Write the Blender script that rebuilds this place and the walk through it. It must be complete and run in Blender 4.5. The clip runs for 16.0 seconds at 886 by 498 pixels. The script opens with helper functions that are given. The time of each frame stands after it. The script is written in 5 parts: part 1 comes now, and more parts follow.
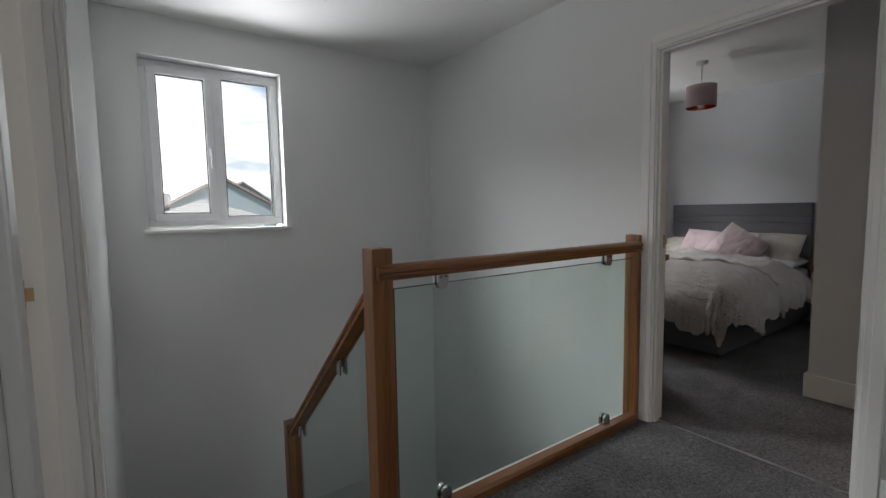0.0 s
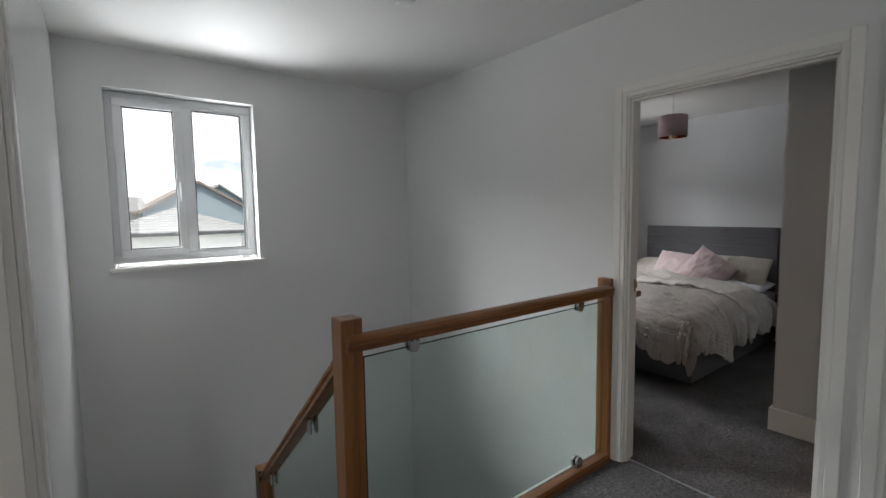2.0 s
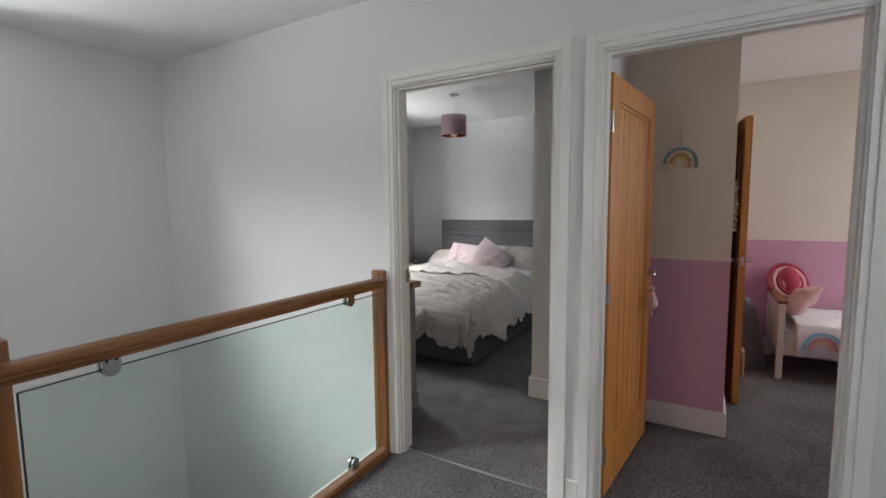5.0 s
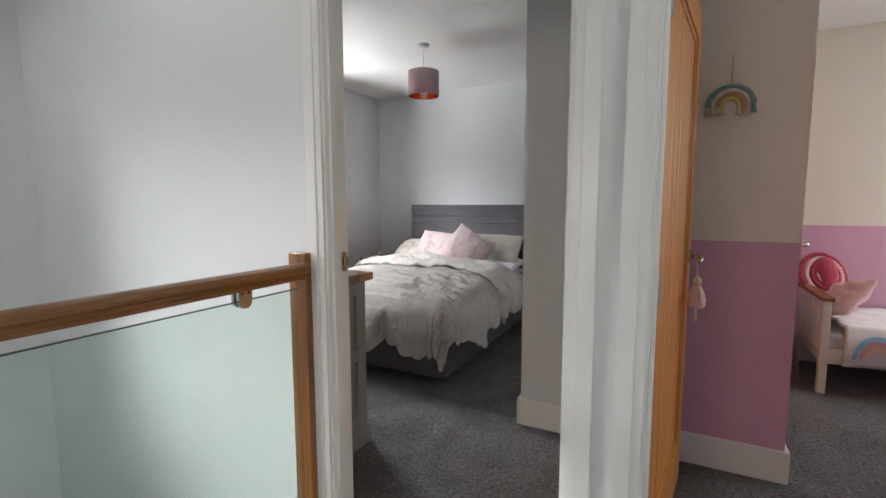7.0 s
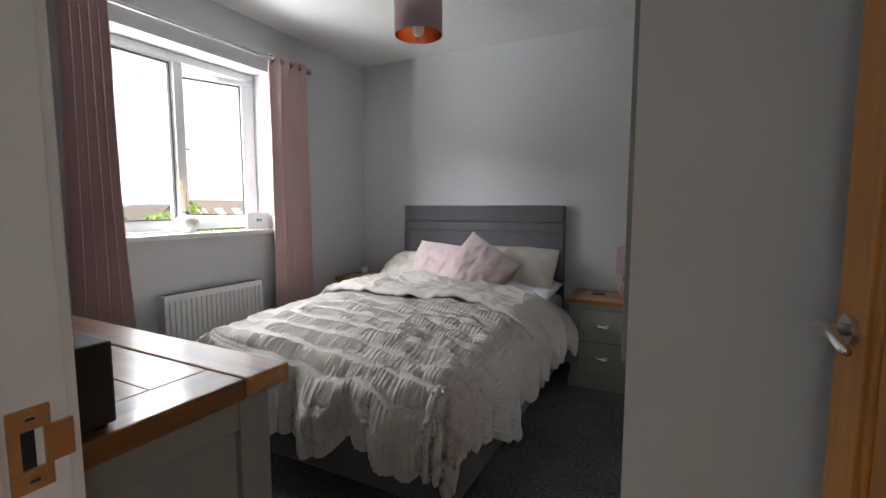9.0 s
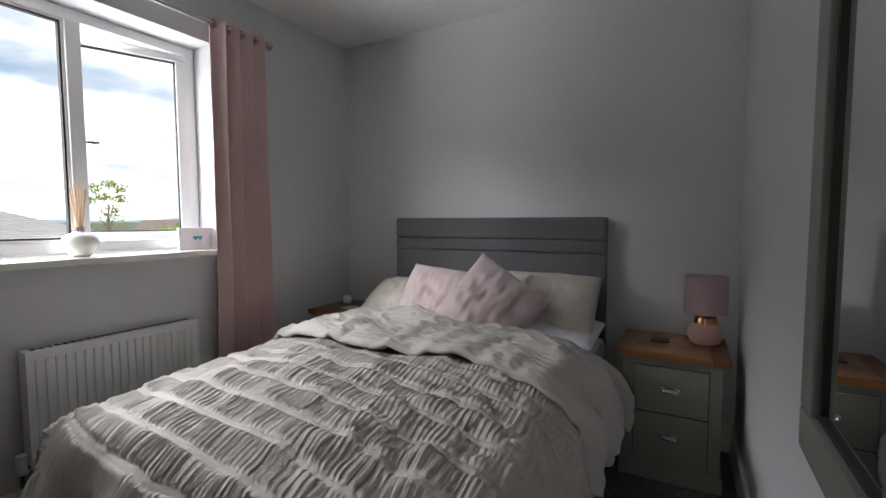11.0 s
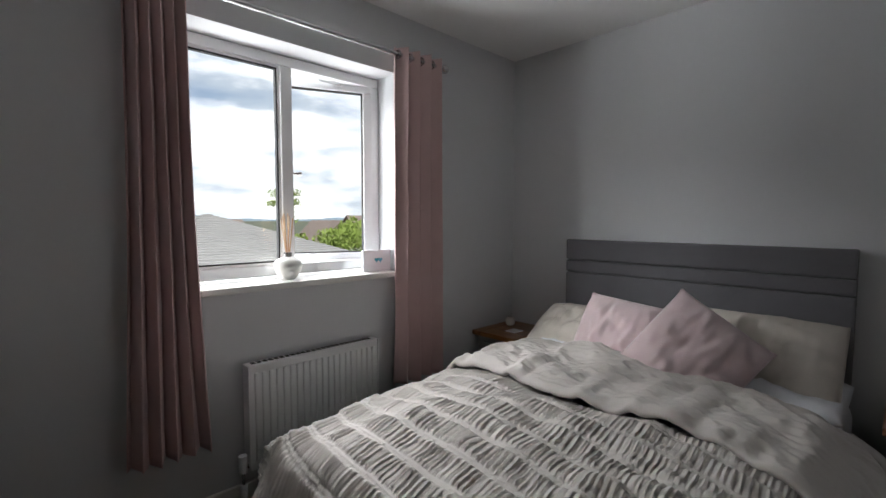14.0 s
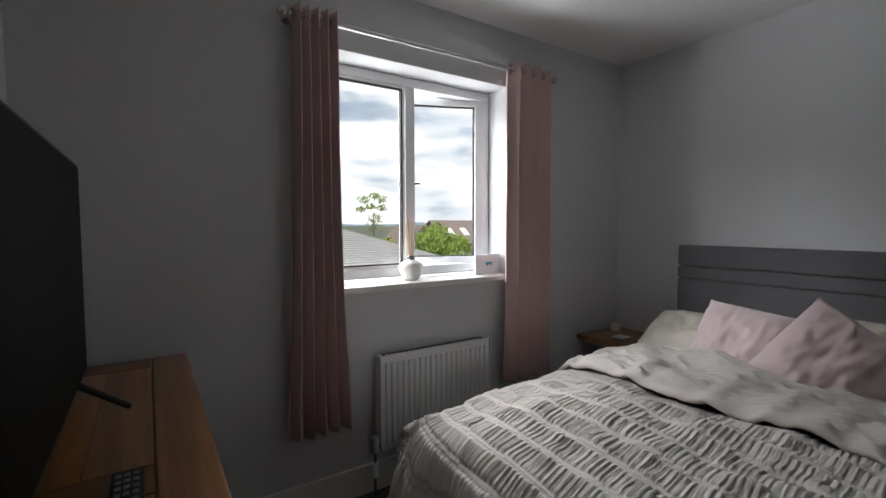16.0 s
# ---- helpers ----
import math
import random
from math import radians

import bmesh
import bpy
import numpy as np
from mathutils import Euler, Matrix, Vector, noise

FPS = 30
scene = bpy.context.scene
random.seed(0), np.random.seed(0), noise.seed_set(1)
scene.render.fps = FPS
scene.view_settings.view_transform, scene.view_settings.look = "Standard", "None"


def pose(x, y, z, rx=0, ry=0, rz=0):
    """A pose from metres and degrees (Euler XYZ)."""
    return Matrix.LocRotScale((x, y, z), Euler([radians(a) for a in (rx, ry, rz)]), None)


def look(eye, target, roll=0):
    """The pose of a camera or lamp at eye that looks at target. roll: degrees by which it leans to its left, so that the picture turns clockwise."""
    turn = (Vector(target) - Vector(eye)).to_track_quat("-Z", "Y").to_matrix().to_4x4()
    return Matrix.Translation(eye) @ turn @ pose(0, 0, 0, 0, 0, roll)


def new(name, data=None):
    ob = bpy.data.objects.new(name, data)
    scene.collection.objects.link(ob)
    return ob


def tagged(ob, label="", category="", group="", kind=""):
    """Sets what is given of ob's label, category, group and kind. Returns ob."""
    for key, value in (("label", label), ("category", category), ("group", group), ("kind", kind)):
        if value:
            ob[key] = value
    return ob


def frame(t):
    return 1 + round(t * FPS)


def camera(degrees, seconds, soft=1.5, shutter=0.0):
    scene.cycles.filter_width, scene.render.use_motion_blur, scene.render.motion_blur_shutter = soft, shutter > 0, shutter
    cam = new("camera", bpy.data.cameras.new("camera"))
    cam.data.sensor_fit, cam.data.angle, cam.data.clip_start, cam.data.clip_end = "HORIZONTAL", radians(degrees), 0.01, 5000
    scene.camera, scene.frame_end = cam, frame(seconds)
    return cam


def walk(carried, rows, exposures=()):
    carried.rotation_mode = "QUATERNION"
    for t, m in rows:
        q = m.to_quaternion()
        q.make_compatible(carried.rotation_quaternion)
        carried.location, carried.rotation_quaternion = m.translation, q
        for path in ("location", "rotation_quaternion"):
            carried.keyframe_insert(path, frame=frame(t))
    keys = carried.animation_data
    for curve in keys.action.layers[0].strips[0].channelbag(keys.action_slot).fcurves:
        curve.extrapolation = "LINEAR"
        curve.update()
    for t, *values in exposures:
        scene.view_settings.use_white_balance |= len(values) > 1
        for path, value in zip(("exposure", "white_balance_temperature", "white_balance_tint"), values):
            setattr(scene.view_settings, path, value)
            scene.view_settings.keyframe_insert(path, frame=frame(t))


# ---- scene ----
cam = camera(89.6, 16.0)
PATH = [
    (0, (0.448, 0.576, 1.189), (1.589, 2.209, 1.018), -1.0),
    (0.5, (0.451, 0.583, 1.251), (1.591, 2.218, 1.078), -0.9),
    (1, (0.458, 0.584, 1.312), (1.597, 2.22, 1.142), -0.9),
    (1.5, (0.468, 0.586, 1.376), (1.625, 2.208, 1.206), -0.8),
    (2, (0.496, 0.571, 1.424), (1.705, 2.155, 1.255), -0.8),
    (2.5, (0.537, 0.543, 1.451), (1.838, 2.051, 1.28), -0.8),
    (3, (0.587, 0.522, 1.451), (1.997, 1.93, 1.279), -0.8),
    (3.5, (0.63, 0.504, 1.442), (2.144, 1.8, 1.266), -0.8),
    (4, (0.662, 0.484, 1.431), (2.267, 1.664, 1.254), -0.7),
    (4.5, (0.717, 0.464, 1.41), (2.396, 1.535, 1.229), -0.6),
    (4.7, (0.746, 0.463, 1.4), (2.446, 1.5, 1.216), -0.6),
    (7, (1.519, 0.79, 1.213), (3.291, 1.697, 1.013), -0.1),
    (7.5, (1.850, 0.951, 1.200), (3.620, 1.861, 1.005), 0.1),
    (8, (2.128, 1.117, 1.196), (3.899, 2.025, 1.000), 0.2),
    (8.5, (2.411, 1.276, 1.203), (4.180, 2.190, 1.008), 0.2),
    (9, (2.662, 1.403, 1.204), (4.433, 2.312, 1.012), 0.0),
    (11.3, (3.506, 1.759, 1.194), (5.249, 2.731, 1.069), -0.2),
    (11.5, (3.534, 1.782, 1.212), (5.27, 2.767, 1.083), -0.2),
    (12, (3.56, 1.836, 1.25), (5.264, 2.876, 1.128), -0.1),
    (12.5, (3.556, 1.878, 1.281), (5.206, 3.002, 1.159), -0.1),
    (13, (3.53, 1.913, 1.3), (5.105, 3.14, 1.178), 0.1),
    (13.5, (3.48, 1.956, 1.317), (4.967, 3.288, 1.19), 0.2),
    (14, (3.438, 1.976, 1.328), (4.82, 3.415, 1.199), 0.1),
    (14.5, (3.387, 2.012, 1.319), (4.679, 3.535, 1.203), 0.1),
    (15, (3.335, 2.022, 1.319), (4.547, 3.609, 1.211), 0.1),
    (15.5, (3.274, 2.012, 1.336), (4.425, 3.644, 1.226), 0.1),
    (16, (3.215, 1.982, 1.336), (4.321, 3.645, 1.227), -0.1),
]
EXPOSURES = [(0, 0.05), (2.0, 0.2), (3.0, 0.12), (3.5, 0.25), (4.0, 0.75), (4.5, 0.95), (7.0, 1.35), (8.0, 1.3), (8.5, 1.22), (9.0, 0.75), (11.5, 0.2), (12.5, 0.1), (13.5, -0.02), (16, -0.22)]
walk(cam, [(t, look(eye, target, roll)) for t, eye, target, roll in PATH], EXPOSURES)

# ---- light ----
world = bpy.data.worlds.new("sky")
scene.world = world
world.use_nodes = True
wn, wl = world.node_tree.nodes, world.node_tree.links
wn.clear()
SKY = 0.12
w_out, w_bg, w_sky = wn.new("ShaderNodeOutputWorld"), wn.new("ShaderNodeBackground"), wn.new("ShaderNodeTexSky")
w_sky.sky_type, w_sky.sun_disc = "NISHITA", False
w_sky.sun_elevation, w_sky.sun_rotation = radians(50), radians(200)
w_tc, w_map, w_noise, w_ramp, w_mix = wn.new("ShaderNodeTexCoord"), wn.new("ShaderNodeMapping"), wn.new("ShaderNodeTexNoise"), wn.new("ShaderNodeValToRGB"), wn.new("ShaderNodeMixRGB")
w_map.inputs["Scale"].default_value = (1, 1, 3.2)
w_noise.inputs["Scale"].default_value, w_noise.inputs["Detail"].default_value = 3.5, 9
w_ramp.color_ramp.elements[0].position, w_ramp.color_ramp.elements[1].position = 0.27, 0.50
w_bg.inputs["Strength"].default_value = SKY
w_big, w_tone = wn.new("ShaderNodeTexNoise"), wn.new("ShaderNodeValToRGB")
w_big.inputs["Scale"].default_value, w_big.inputs["Detail"].default_value = 5.0, 8
w_tone.color_ramp.elements[0].position, w_tone.color_ramp.elements[1].position = 0.36, 0.60
w_tone.color_ramp.elements[0].color, w_tone.color_ramp.elements[1].color = (6.4, 7.2, 8.0, 1), (15, 15, 15, 1)
wl.new(w_map.outputs["Vector"], w_big.inputs["Vector"])
wl.new(w_big.outputs["Fac"], w_tone.inputs["Fac"])
wl.new(w_tone.outputs["Color"], w_mix.inputs["Color2"])
wl.new(w_tc.outputs["Generated"], w_map.inputs["Vector"])
wl.new(w_map.outputs["Vector"], w_noise.inputs["Vector"])
wl.new(w_noise.outputs["Fac"], w_ramp.inputs["Fac"])
wl.new(w_ramp.outputs["Color"], w_mix.inputs["Fac"])
wl.new(w_sky.outputs["Color"], w_mix.inputs["Color1"])
wl.new(w_mix.outputs["Color"], w_bg.inputs["Color"])
wl.new(w_bg.outputs["Background"], w_out.inputs["Surface"])

sun = new("sun", bpy.data.lights.new("sun", "SUN"))
sun.data.energy, sun.data.angle, sun.data.color = 3.0, radians(2), (1, 0.95, 0.88)
sun.matrix_world = look((0, 0, 20), (7, 16, -2))


def fill_lamp(name, x, y, z, tx, ty, tz, w, h, watts, colour=(0.95, 0.97, 1)):
    """An added area lamp standing in for daylight, outdoors or inside a room."""
    lamp = new(name, bpy.data.lights.new(name, "AREA"))
    lamp.data.shape, lamp.data.size, lamp.data.size_y = "RECTANGLE", w, h
    lamp.data.energy, lamp.data.color = watts, colour
    lamp.matrix_world = look((x, y, z), (tx, ty, tz))


# lamps added above the view to strengthen the sky's light through both windows
fill_lamp("sky_fill_bedroom", 4.6, 9.0, 5.9, 4.5, 3.6, 1.5, 7.4, 4.0, 1900)
fill_lamp("sky_fill_stairs", -3.6, 8.6, 5.5, 1.1, 3.6, 1.5, 6.0, 4.0, 3100)
# upward lamps added below the sills for light bounced off the ground
fill_lamp("ground_bounce_fill_bedroom", 4.45, 5.8, -0.2, 4.5, 2.2, 2.4, 3.0, 1.5, 135)
fill_lamp("ground_bounce_fill_stairs", 0.2, 6.4, -0.3, 1.4, 2.4, 2.0, 4.0, 2.0, 480)
fill_lamp("daylight_hall_downstairs", 1.9, -1.2, -1.2, 1.6, 3.9, -0.6, 1.4, 1.2, 7)
fill_lamp("daylight_girls_room", 5.0, -2.2, 1.7, 4.2, -0.2, 0.0, 1.2, 1.1, 19)
fill_lamp("daylight_side_room", -1.8, 1.7, 1.5, 0, 1.7, 1.3, 1.0, 1.0, 11, (1, 0.93, 0.85))
# fill lamp added in front of the solid end wall, which has no window
fill_lamp("landing_end_fill", 1.4, -1.35, 1.6, 1.4, 2, 1.4, 0.8, 1.0, 7)


# ---- materials ----
def material(name, colour, rough=0.6, metal=0.0, noise_amount=0.06, noise_scale=3.0, fine=120.0, bump=0.05, bump_distance=0.002, sheen=0.0, stretch=(1, 1, 1), coat=0.0, spec=0.5, spread=0.4):
    """A plain surface: colour varied at two scales, with fine relief."""
    m = bpy.data.materials.new(name)
    m.use_nodes = True
    n, l = m.node_tree.nodes, m.node_tree.links
    b = n["Principled BSDF"]
    b.inputs["Roughness"].default_value, b.inputs["Metallic"].default_value = rough, metal
    b.inputs["Sheen Weight"].default_value, b.inputs["Coat Weight"].default_value = sheen, coat
    b.inputs["Specular IOR Level"].default_value = spec
    tc, mp = n.new("ShaderNodeTexCoord"), n.new("ShaderNodeMapping")
    mp.inputs["Scale"].default_value = stretch
    big, small = n.new("ShaderNodeTexNoise"), n.new("ShaderNodeTexNoise")
    big.inputs["Scale"].default_value, big.inputs["Detail"].default_value = noise_scale, 4
    small.inputs["Scale"].default_value, small.inputs["Detail"].default_value = fine, 3
    l.new(tc.outputs["Object"], mp.inputs["Vector"])
    for t in (big, small):
        l.new(mp.outputs["Vector"], t.inputs["Vector"])
    add = n.new("ShaderNodeMath")
    add.operation = "ADD"
    l.new(big.outputs["Fac"], add.inputs[0])
    l.new(small.outputs["Fac"], add.inputs[1])
    ramp = n.new("ShaderNodeMapRange")
    ramp.inputs["From Min"].default_value, ramp.inputs["From Max"].default_value = 1 - spread, 1 + spread
    ramp.inputs["To Min"].default_value, ramp.inputs["To Max"].default_value = 1 - noise_amount, 1 + noise_amount
    l.new(add.outputs[0], ramp.inputs["Value"])
    mul = n.new("ShaderNodeVectorMath")
    mul.operation = "SCALE"
    mul.inputs[0].default_value = colour
    l.new(ramp.outputs["Result"], mul.inputs["Scale"])
    l.new(mul.outputs["Vector"], b.inputs["Base Color"])
    if bump:
        bp = n.new("ShaderNodeBump")
        bp.inputs["Strength"].default_value, bp.inputs["Distance"].default_value = bump, bump_distance
        l.new(small.outputs["Fac"], bp.inputs["Height"])
        l.new(bp.outputs["Normal"], b.inputs["Normal"])
    return m


def wood(name, light, dark, axis="z", rough=0.35, scale=1.0, coat=0.35):
    """Oak: long grain along one axis, with pores and broad bands."""
    m = bpy.data.materials.new(name)
    m.use_nodes = True
    n, l = m.node_tree.nodes, m.node_tree.links
    b = n["Principled BSDF"]
    b.inputs["Roughness"].default_value = rough
    b.inputs["Coat Weight"].default_value, b.inputs["Coat Roughness"].default_value = coat, 0.12
    tc, info, off, mp = n.new("ShaderNodeTexCoord"), n.new("ShaderNodeObjectInfo"), n.new("ShaderNodeVectorMath"), n.new("ShaderNodeMapping")
    off.operation = "ADD"
    l.new(tc.outputs["Object"], off.inputs[0])
    jump = n.new("ShaderNodeMath")
    jump.operation, jump.inputs[1].default_value = "MULTIPLY", 17.0
    l.new(info.outputs["Random"], jump.inputs[0])
    l.new(jump.outputs[0], off.inputs[1])
    k = {"x": (0.06, 1, 1), "y": (1, 0.06, 1), "z": (1, 1, 0.06)}[axis]
    mp.inputs["Scale"].default_value = [v * scale for v in k]
    l.new(off.outputs["Vector"], mp.inputs["Vector"])
    band, pore = n.new("ShaderNodeTexNoise"), n.new("ShaderNodeTexNoise")
    band.inputs["Scale"].default_value, band.inputs["Detail"].default_value, band.inputs["Distortion"].default_value = 14, 6, 1.2
    pore.inputs["Scale"].default_value, pore.inputs["Detail"].default_value = 160, 3
    for t in (band, pore):
        l.new(mp.outputs["Vector"], t.inputs["Vector"])
    add = n.new("ShaderNodeMath")
    add.operation, add.inputs[1].default_value = "MULTIPLY_ADD", 0.35
    l.new(pore.outputs["Fac"], add.inputs[0])
    l.new(band.outputs["Fac"], add.inputs[2])
    ramp = n.new("ShaderNodeValToRGB")
    ramp.color_ramp.elements[0].position, ramp.color_ramp.elements[1].position = 0.49, 0.86
    ramp.color_ramp.elements[0].color, ramp.color_ramp.elements[1].color = (*dark, 1), (*light, 1)
    l.new(add.outputs[0], ramp.inputs["Fac"])
    l.new(ramp.outputs["Color"], b.inputs["Base Color"])
    bp = n.new("ShaderNodeBump")
    bp.inputs["Strength"].default_value, bp.inputs["Distance"].default_value = 0.12, 0.001
    l.new(pore.outputs["Fac"], bp.inputs["Height"])
    l.new(bp.outputs["Normal"], b.inputs["Normal"])
    return m


def two_tone(name, upper, lower, z):
    """Wall paint in two colours that meet at height z."""
    m = material(name, upper, 0.7)
    n, l = m.node_tree.nodes, m.node_tree.links
    scale = next(x for x in n if x.bl_idname == "ShaderNodeVectorMath")
    geo, sep, cmp, mx = n.new("ShaderNodeNewGeometry"), n.new("ShaderNodeSeparateXYZ"), n.new("ShaderNodeMath"), n.new("ShaderNodeMixRGB")
    cmp.operation, cmp.inputs[1].default_value = "LESS_THAN", z
    mx.inputs["Color1"].default_value, mx.inputs["Color2"].default_value = (*upper, 1), (*lower, 1)
    l.new(geo.outputs["Position"], sep.inputs["Vector"])
    l.new(sep.outputs["Z"], cmp.inputs[0])
    l.new(cmp.outputs[0], mx.inputs["Fac"])
    l.new(mx.outputs["Color"], scale.inputs[0])
    return m


def carpet(name):
    """Cut-pile twist carpet: pale and dark tufts, with broad patches where the pile lies over."""
    m = bpy.data.materials.new(name)
    m.use_nodes = True
    n, l = m.node_tree.nodes, m.node_tree.links
    b = n["Principled BSDF"]
    b.inputs["Roughness"].default_value, b.inputs["Sheen Weight"].default_value = 0.97, 0.25
    b.inputs["Specular IOR Level"].default_value = 0.15
    tc = n.new("ShaderNodeTexCoord")
    tufts, clumps, lay = n.new("ShaderNodeTexVoronoi"), n.new("ShaderNodeTexNoise"), n.new("ShaderNodeTexNoise")
    tufts.inputs["Scale"].default_value = 170
    clumps.inputs["Scale"].default_value, clumps.inputs["Detail"].default_value, clumps.inputs["Roughness"].default_value = 62, 5, 0.75
    lay.inputs["Scale"].default_value, lay.inputs["Detail"].default_value, lay.inputs["Distortion"].default_value = 3.2, 3, 0.8
    for t in (tufts, clumps, lay):
        l.new(tc.outputs["Object"], t.inputs["Vector"])
    fleck = n.new("ShaderNodeValToRGB")
    fleck.color_ramp.elements[0].position, fleck.color_ramp.elements[1].position = 0.36, 0.66
    fleck.color_ramp.elements[0].color, fleck.color_ramp.elements[1].color = (0.020, 0.019, 0.021, 1), (0.185, 0.178, 0.182, 1)
    l.new(clumps.outputs["Fac"], fleck.inputs["Fac"])
    sep, tuft_gain, lay_gain = n.new("ShaderNodeSeparateColor"), n.new("ShaderNodeMapRange"), n.new("ShaderNodeMapRange")
    l.new(tufts.outputs["Color"], sep.inputs["Color"])
    tuft_gain.inputs["To Min"].default_value, tuft_gain.inputs["To Max"].default_value = 0.55, 1.45
    l.new(sep.outputs["Red"], tuft_gain.inputs["Value"])
    lay_gain.inputs["From Min"].default_value, lay_gain.inputs["From Max"].default_value = 0.38, 0.62
    lay_gain.inputs["To Min"].default_value, lay_gain.inputs["To Max"].default_value = 0.72, 1.22
    l.new(lay.outputs["Fac"], lay_gain.inputs["Value"])
    gain, tint = n.new("ShaderNodeMath"), n.new("ShaderNodeVectorMath")
    gain.operation, tint.operation = "MULTIPLY", "SCALE"
    l.new(tuft_gain.outputs["Result"], gain.inputs[0])
    l.new(lay_gain.outputs["Result"], gain.inputs[1])
    l.new(fleck.outputs["Color"], tint.inputs[0])
    l.new(gain.outputs[0], tint.inputs["Scale"])
    l.new(tint.outputs["Vector"], b.inputs["Base Color"])
    bp = n.new("ShaderNodeBump")
    bp.inputs["Strength"].default_value, bp.inputs["Distance"].default_value = 1.0, 0.012
    l.new(clumps.outputs["Fac"], bp.inputs["Height"])
    l.new(bp.outputs["Normal"], b.inputs["Normal"])
    return m


def glass(name, tint=(1, 1, 1), rough=0.0):
    m = bpy.data.materials.new(name)
    m.use_nodes = True
    n, l = m.node_tree.nodes, m.node_tree.links
    n.clear()
    out, mx, tr, gl, lw = n.new("ShaderNodeOutputMaterial"), n.new("ShaderNodeMixShader"), n.new("ShaderNodeBsdfTransparent"), n.new("ShaderNodeBsdfGlossy"), n.new("ShaderNodeLayerWeight")
    curve, gain = n.new("ShaderNodeMath"), n.new("ShaderNodeMath")
    curve.operation, curve.inputs[1].default_value = "POWER", 4.0
    gain.operation, gain.inputs[1].default_value, gain.inputs[2].default_value = "MULTIPLY_ADD", 0.6, 0.035
    l.new(lw.outputs["Facing"], curve.inputs[0])
    l.new(curve.outputs[0], gain.inputs[0])
    tr.inputs["Color"].default_value, gl.inputs["Roughness"].default_value = (*tint, 1), rough
    l.new(gain.outputs[0], mx.inputs["Fac"])
    l.new(tr.outputs["BSDF"], mx.inputs[1])
    l.new(gl.outputs["BSDF"], mx.inputs[2])
    l.new(mx.outputs["Shader"], out.inputs["Surface"])
    return m


M_LAND = material("landing_wall_paint", (0.735, 0.74, 0.735), 0.62, noise_amount=0.02, noise_scale=1.2, fine=260, bump=0.08)
M_SATIN = material("satin_wall_paint", (0.735, 0.74, 0.735), 0.16, noise_amount=0.02, noise_scale=1.2, fine=30, bump=0.02)
M_BED = material("bedroom_wall_paint", (0.655, 0.665, 0.68), 0.65, noise_amount=0.02, noise_scale=1.2, fine=260, bump=0.08)
M_PINK = two_tone("cream_over_pink_paint", (0.72, 0.66, 0.57), (0.60, 0.34, 0.46), 1.05)
M_CEIL = material("ceiling_paint", (0.80, 0.80, 0.79), 0.8, noise_amount=0.02, noise_scale=0.8, fine=220, bump=0.08)
M_GLOSS = material("white_gloss_paint", (0.78, 0.77, 0.74), 0.28, noise_amount=0.02, fine=60, bump=0.03)
M_UPVC = material("white_upvc", (0.82, 0.83, 0.84), 0.3, noise_amount=0.01, bump=0)
M_CARPET = carpet("grey_carpet")
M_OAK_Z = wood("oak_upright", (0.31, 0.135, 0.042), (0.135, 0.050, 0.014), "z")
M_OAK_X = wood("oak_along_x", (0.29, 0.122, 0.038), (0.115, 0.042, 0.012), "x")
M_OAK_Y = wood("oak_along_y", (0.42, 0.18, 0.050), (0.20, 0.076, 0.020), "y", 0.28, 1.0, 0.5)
M_DOOR = wood("oak_veneer_door", (0.56, 0.25, 0.052), (0.41, 0.16, 0.030), "z", 0.42, 1.0, 0.0)
M_GREY = material("grey_furniture_paint", (0.235, 0.235, 0.215), 0.45, noise_amount=0.05, fine=90, bump=0.04)
M_FABRIC = material("grey_bed_fabric", (0.125, 0.122, 0.130), 0.9, noise_amount=0.12, noise_scale=7, fine=700, bump=0.4, sheen=0.25)
M_DUVET = material("cream_cotton", (0.56, 0.52, 0.485), 0.9, noise_amount=0.05, noise_scale=5, fine=500, bump=0.25, sheen=0.15)
M_SHEET = material("white_cotton", (0.76, 0.77, 0.80), 0.9, noise_amount=0.03, noise_scale=6, fine=400, bump=0.15)
M_VELVET = material("pink_velvet", (0.66, 0.52, 0.53), 0.85, noise_amount=0.07, noise_scale=9, fine=300, bump=0.1, sheen=0.5)
M_STRIPE = material("beige_pillow_cotton", (0.60, 0.55, 0.49), 0.9, noise_amount=0.06, noise_scale=12, fine=300, bump=0.2)
M_CURTAIN = material("dusky_pink_curtain", (0.64, 0.465, 0.455), 0.9, noise_amount=0.08, noise_scale=6, fine=420, bump=0.3, sheen=0.2)
M_CHROME = material("brushed_steel", (0.62, 0.62, 0.62), 0.25, 1.0, 0.05, fine=200, bump=0.03)
M_BRASS = material("dull_brass", (0.50, 0.34, 0.20), 0.38, 1.0, 0.08, fine=150, bump=0.05)
M_COPPER = material("copper", (0.86, 0.42, 0.24), 0.18, 1.0, 0.04, bump=0)
M_SHADE = material("pink_lamp_fabric", (0.50, 0.36, 0.38), 0.85, noise_amount=0.06, fine=400, bump=0.2)
M_PINKCER = material("pink_ceramic", (0.60, 0.37, 0.34), 0.3, noise_amount=0.03, bump=0.02)
M_BLACK = material("black_plastic", (0.012, 0.012, 0.013), 0.35, noise_amount=0.1, bump=0.05)
M_SCREEN = material("screen_glass", (0.006, 0.007, 0.007), 0.42, noise_amount=0.0, bump=0, spec=0.05)
M_BULB = material("opal_bulb", (0.85, 0.84, 0.80), 0.25, noise_amount=0.0, bump=0)
# near-black for rubber and screws, and for shade coloured into holes and gaps
M_DARK = material("dark_rubber_and_gap_shade", (0.02, 0.02, 0.02), 0.9, bump=0)
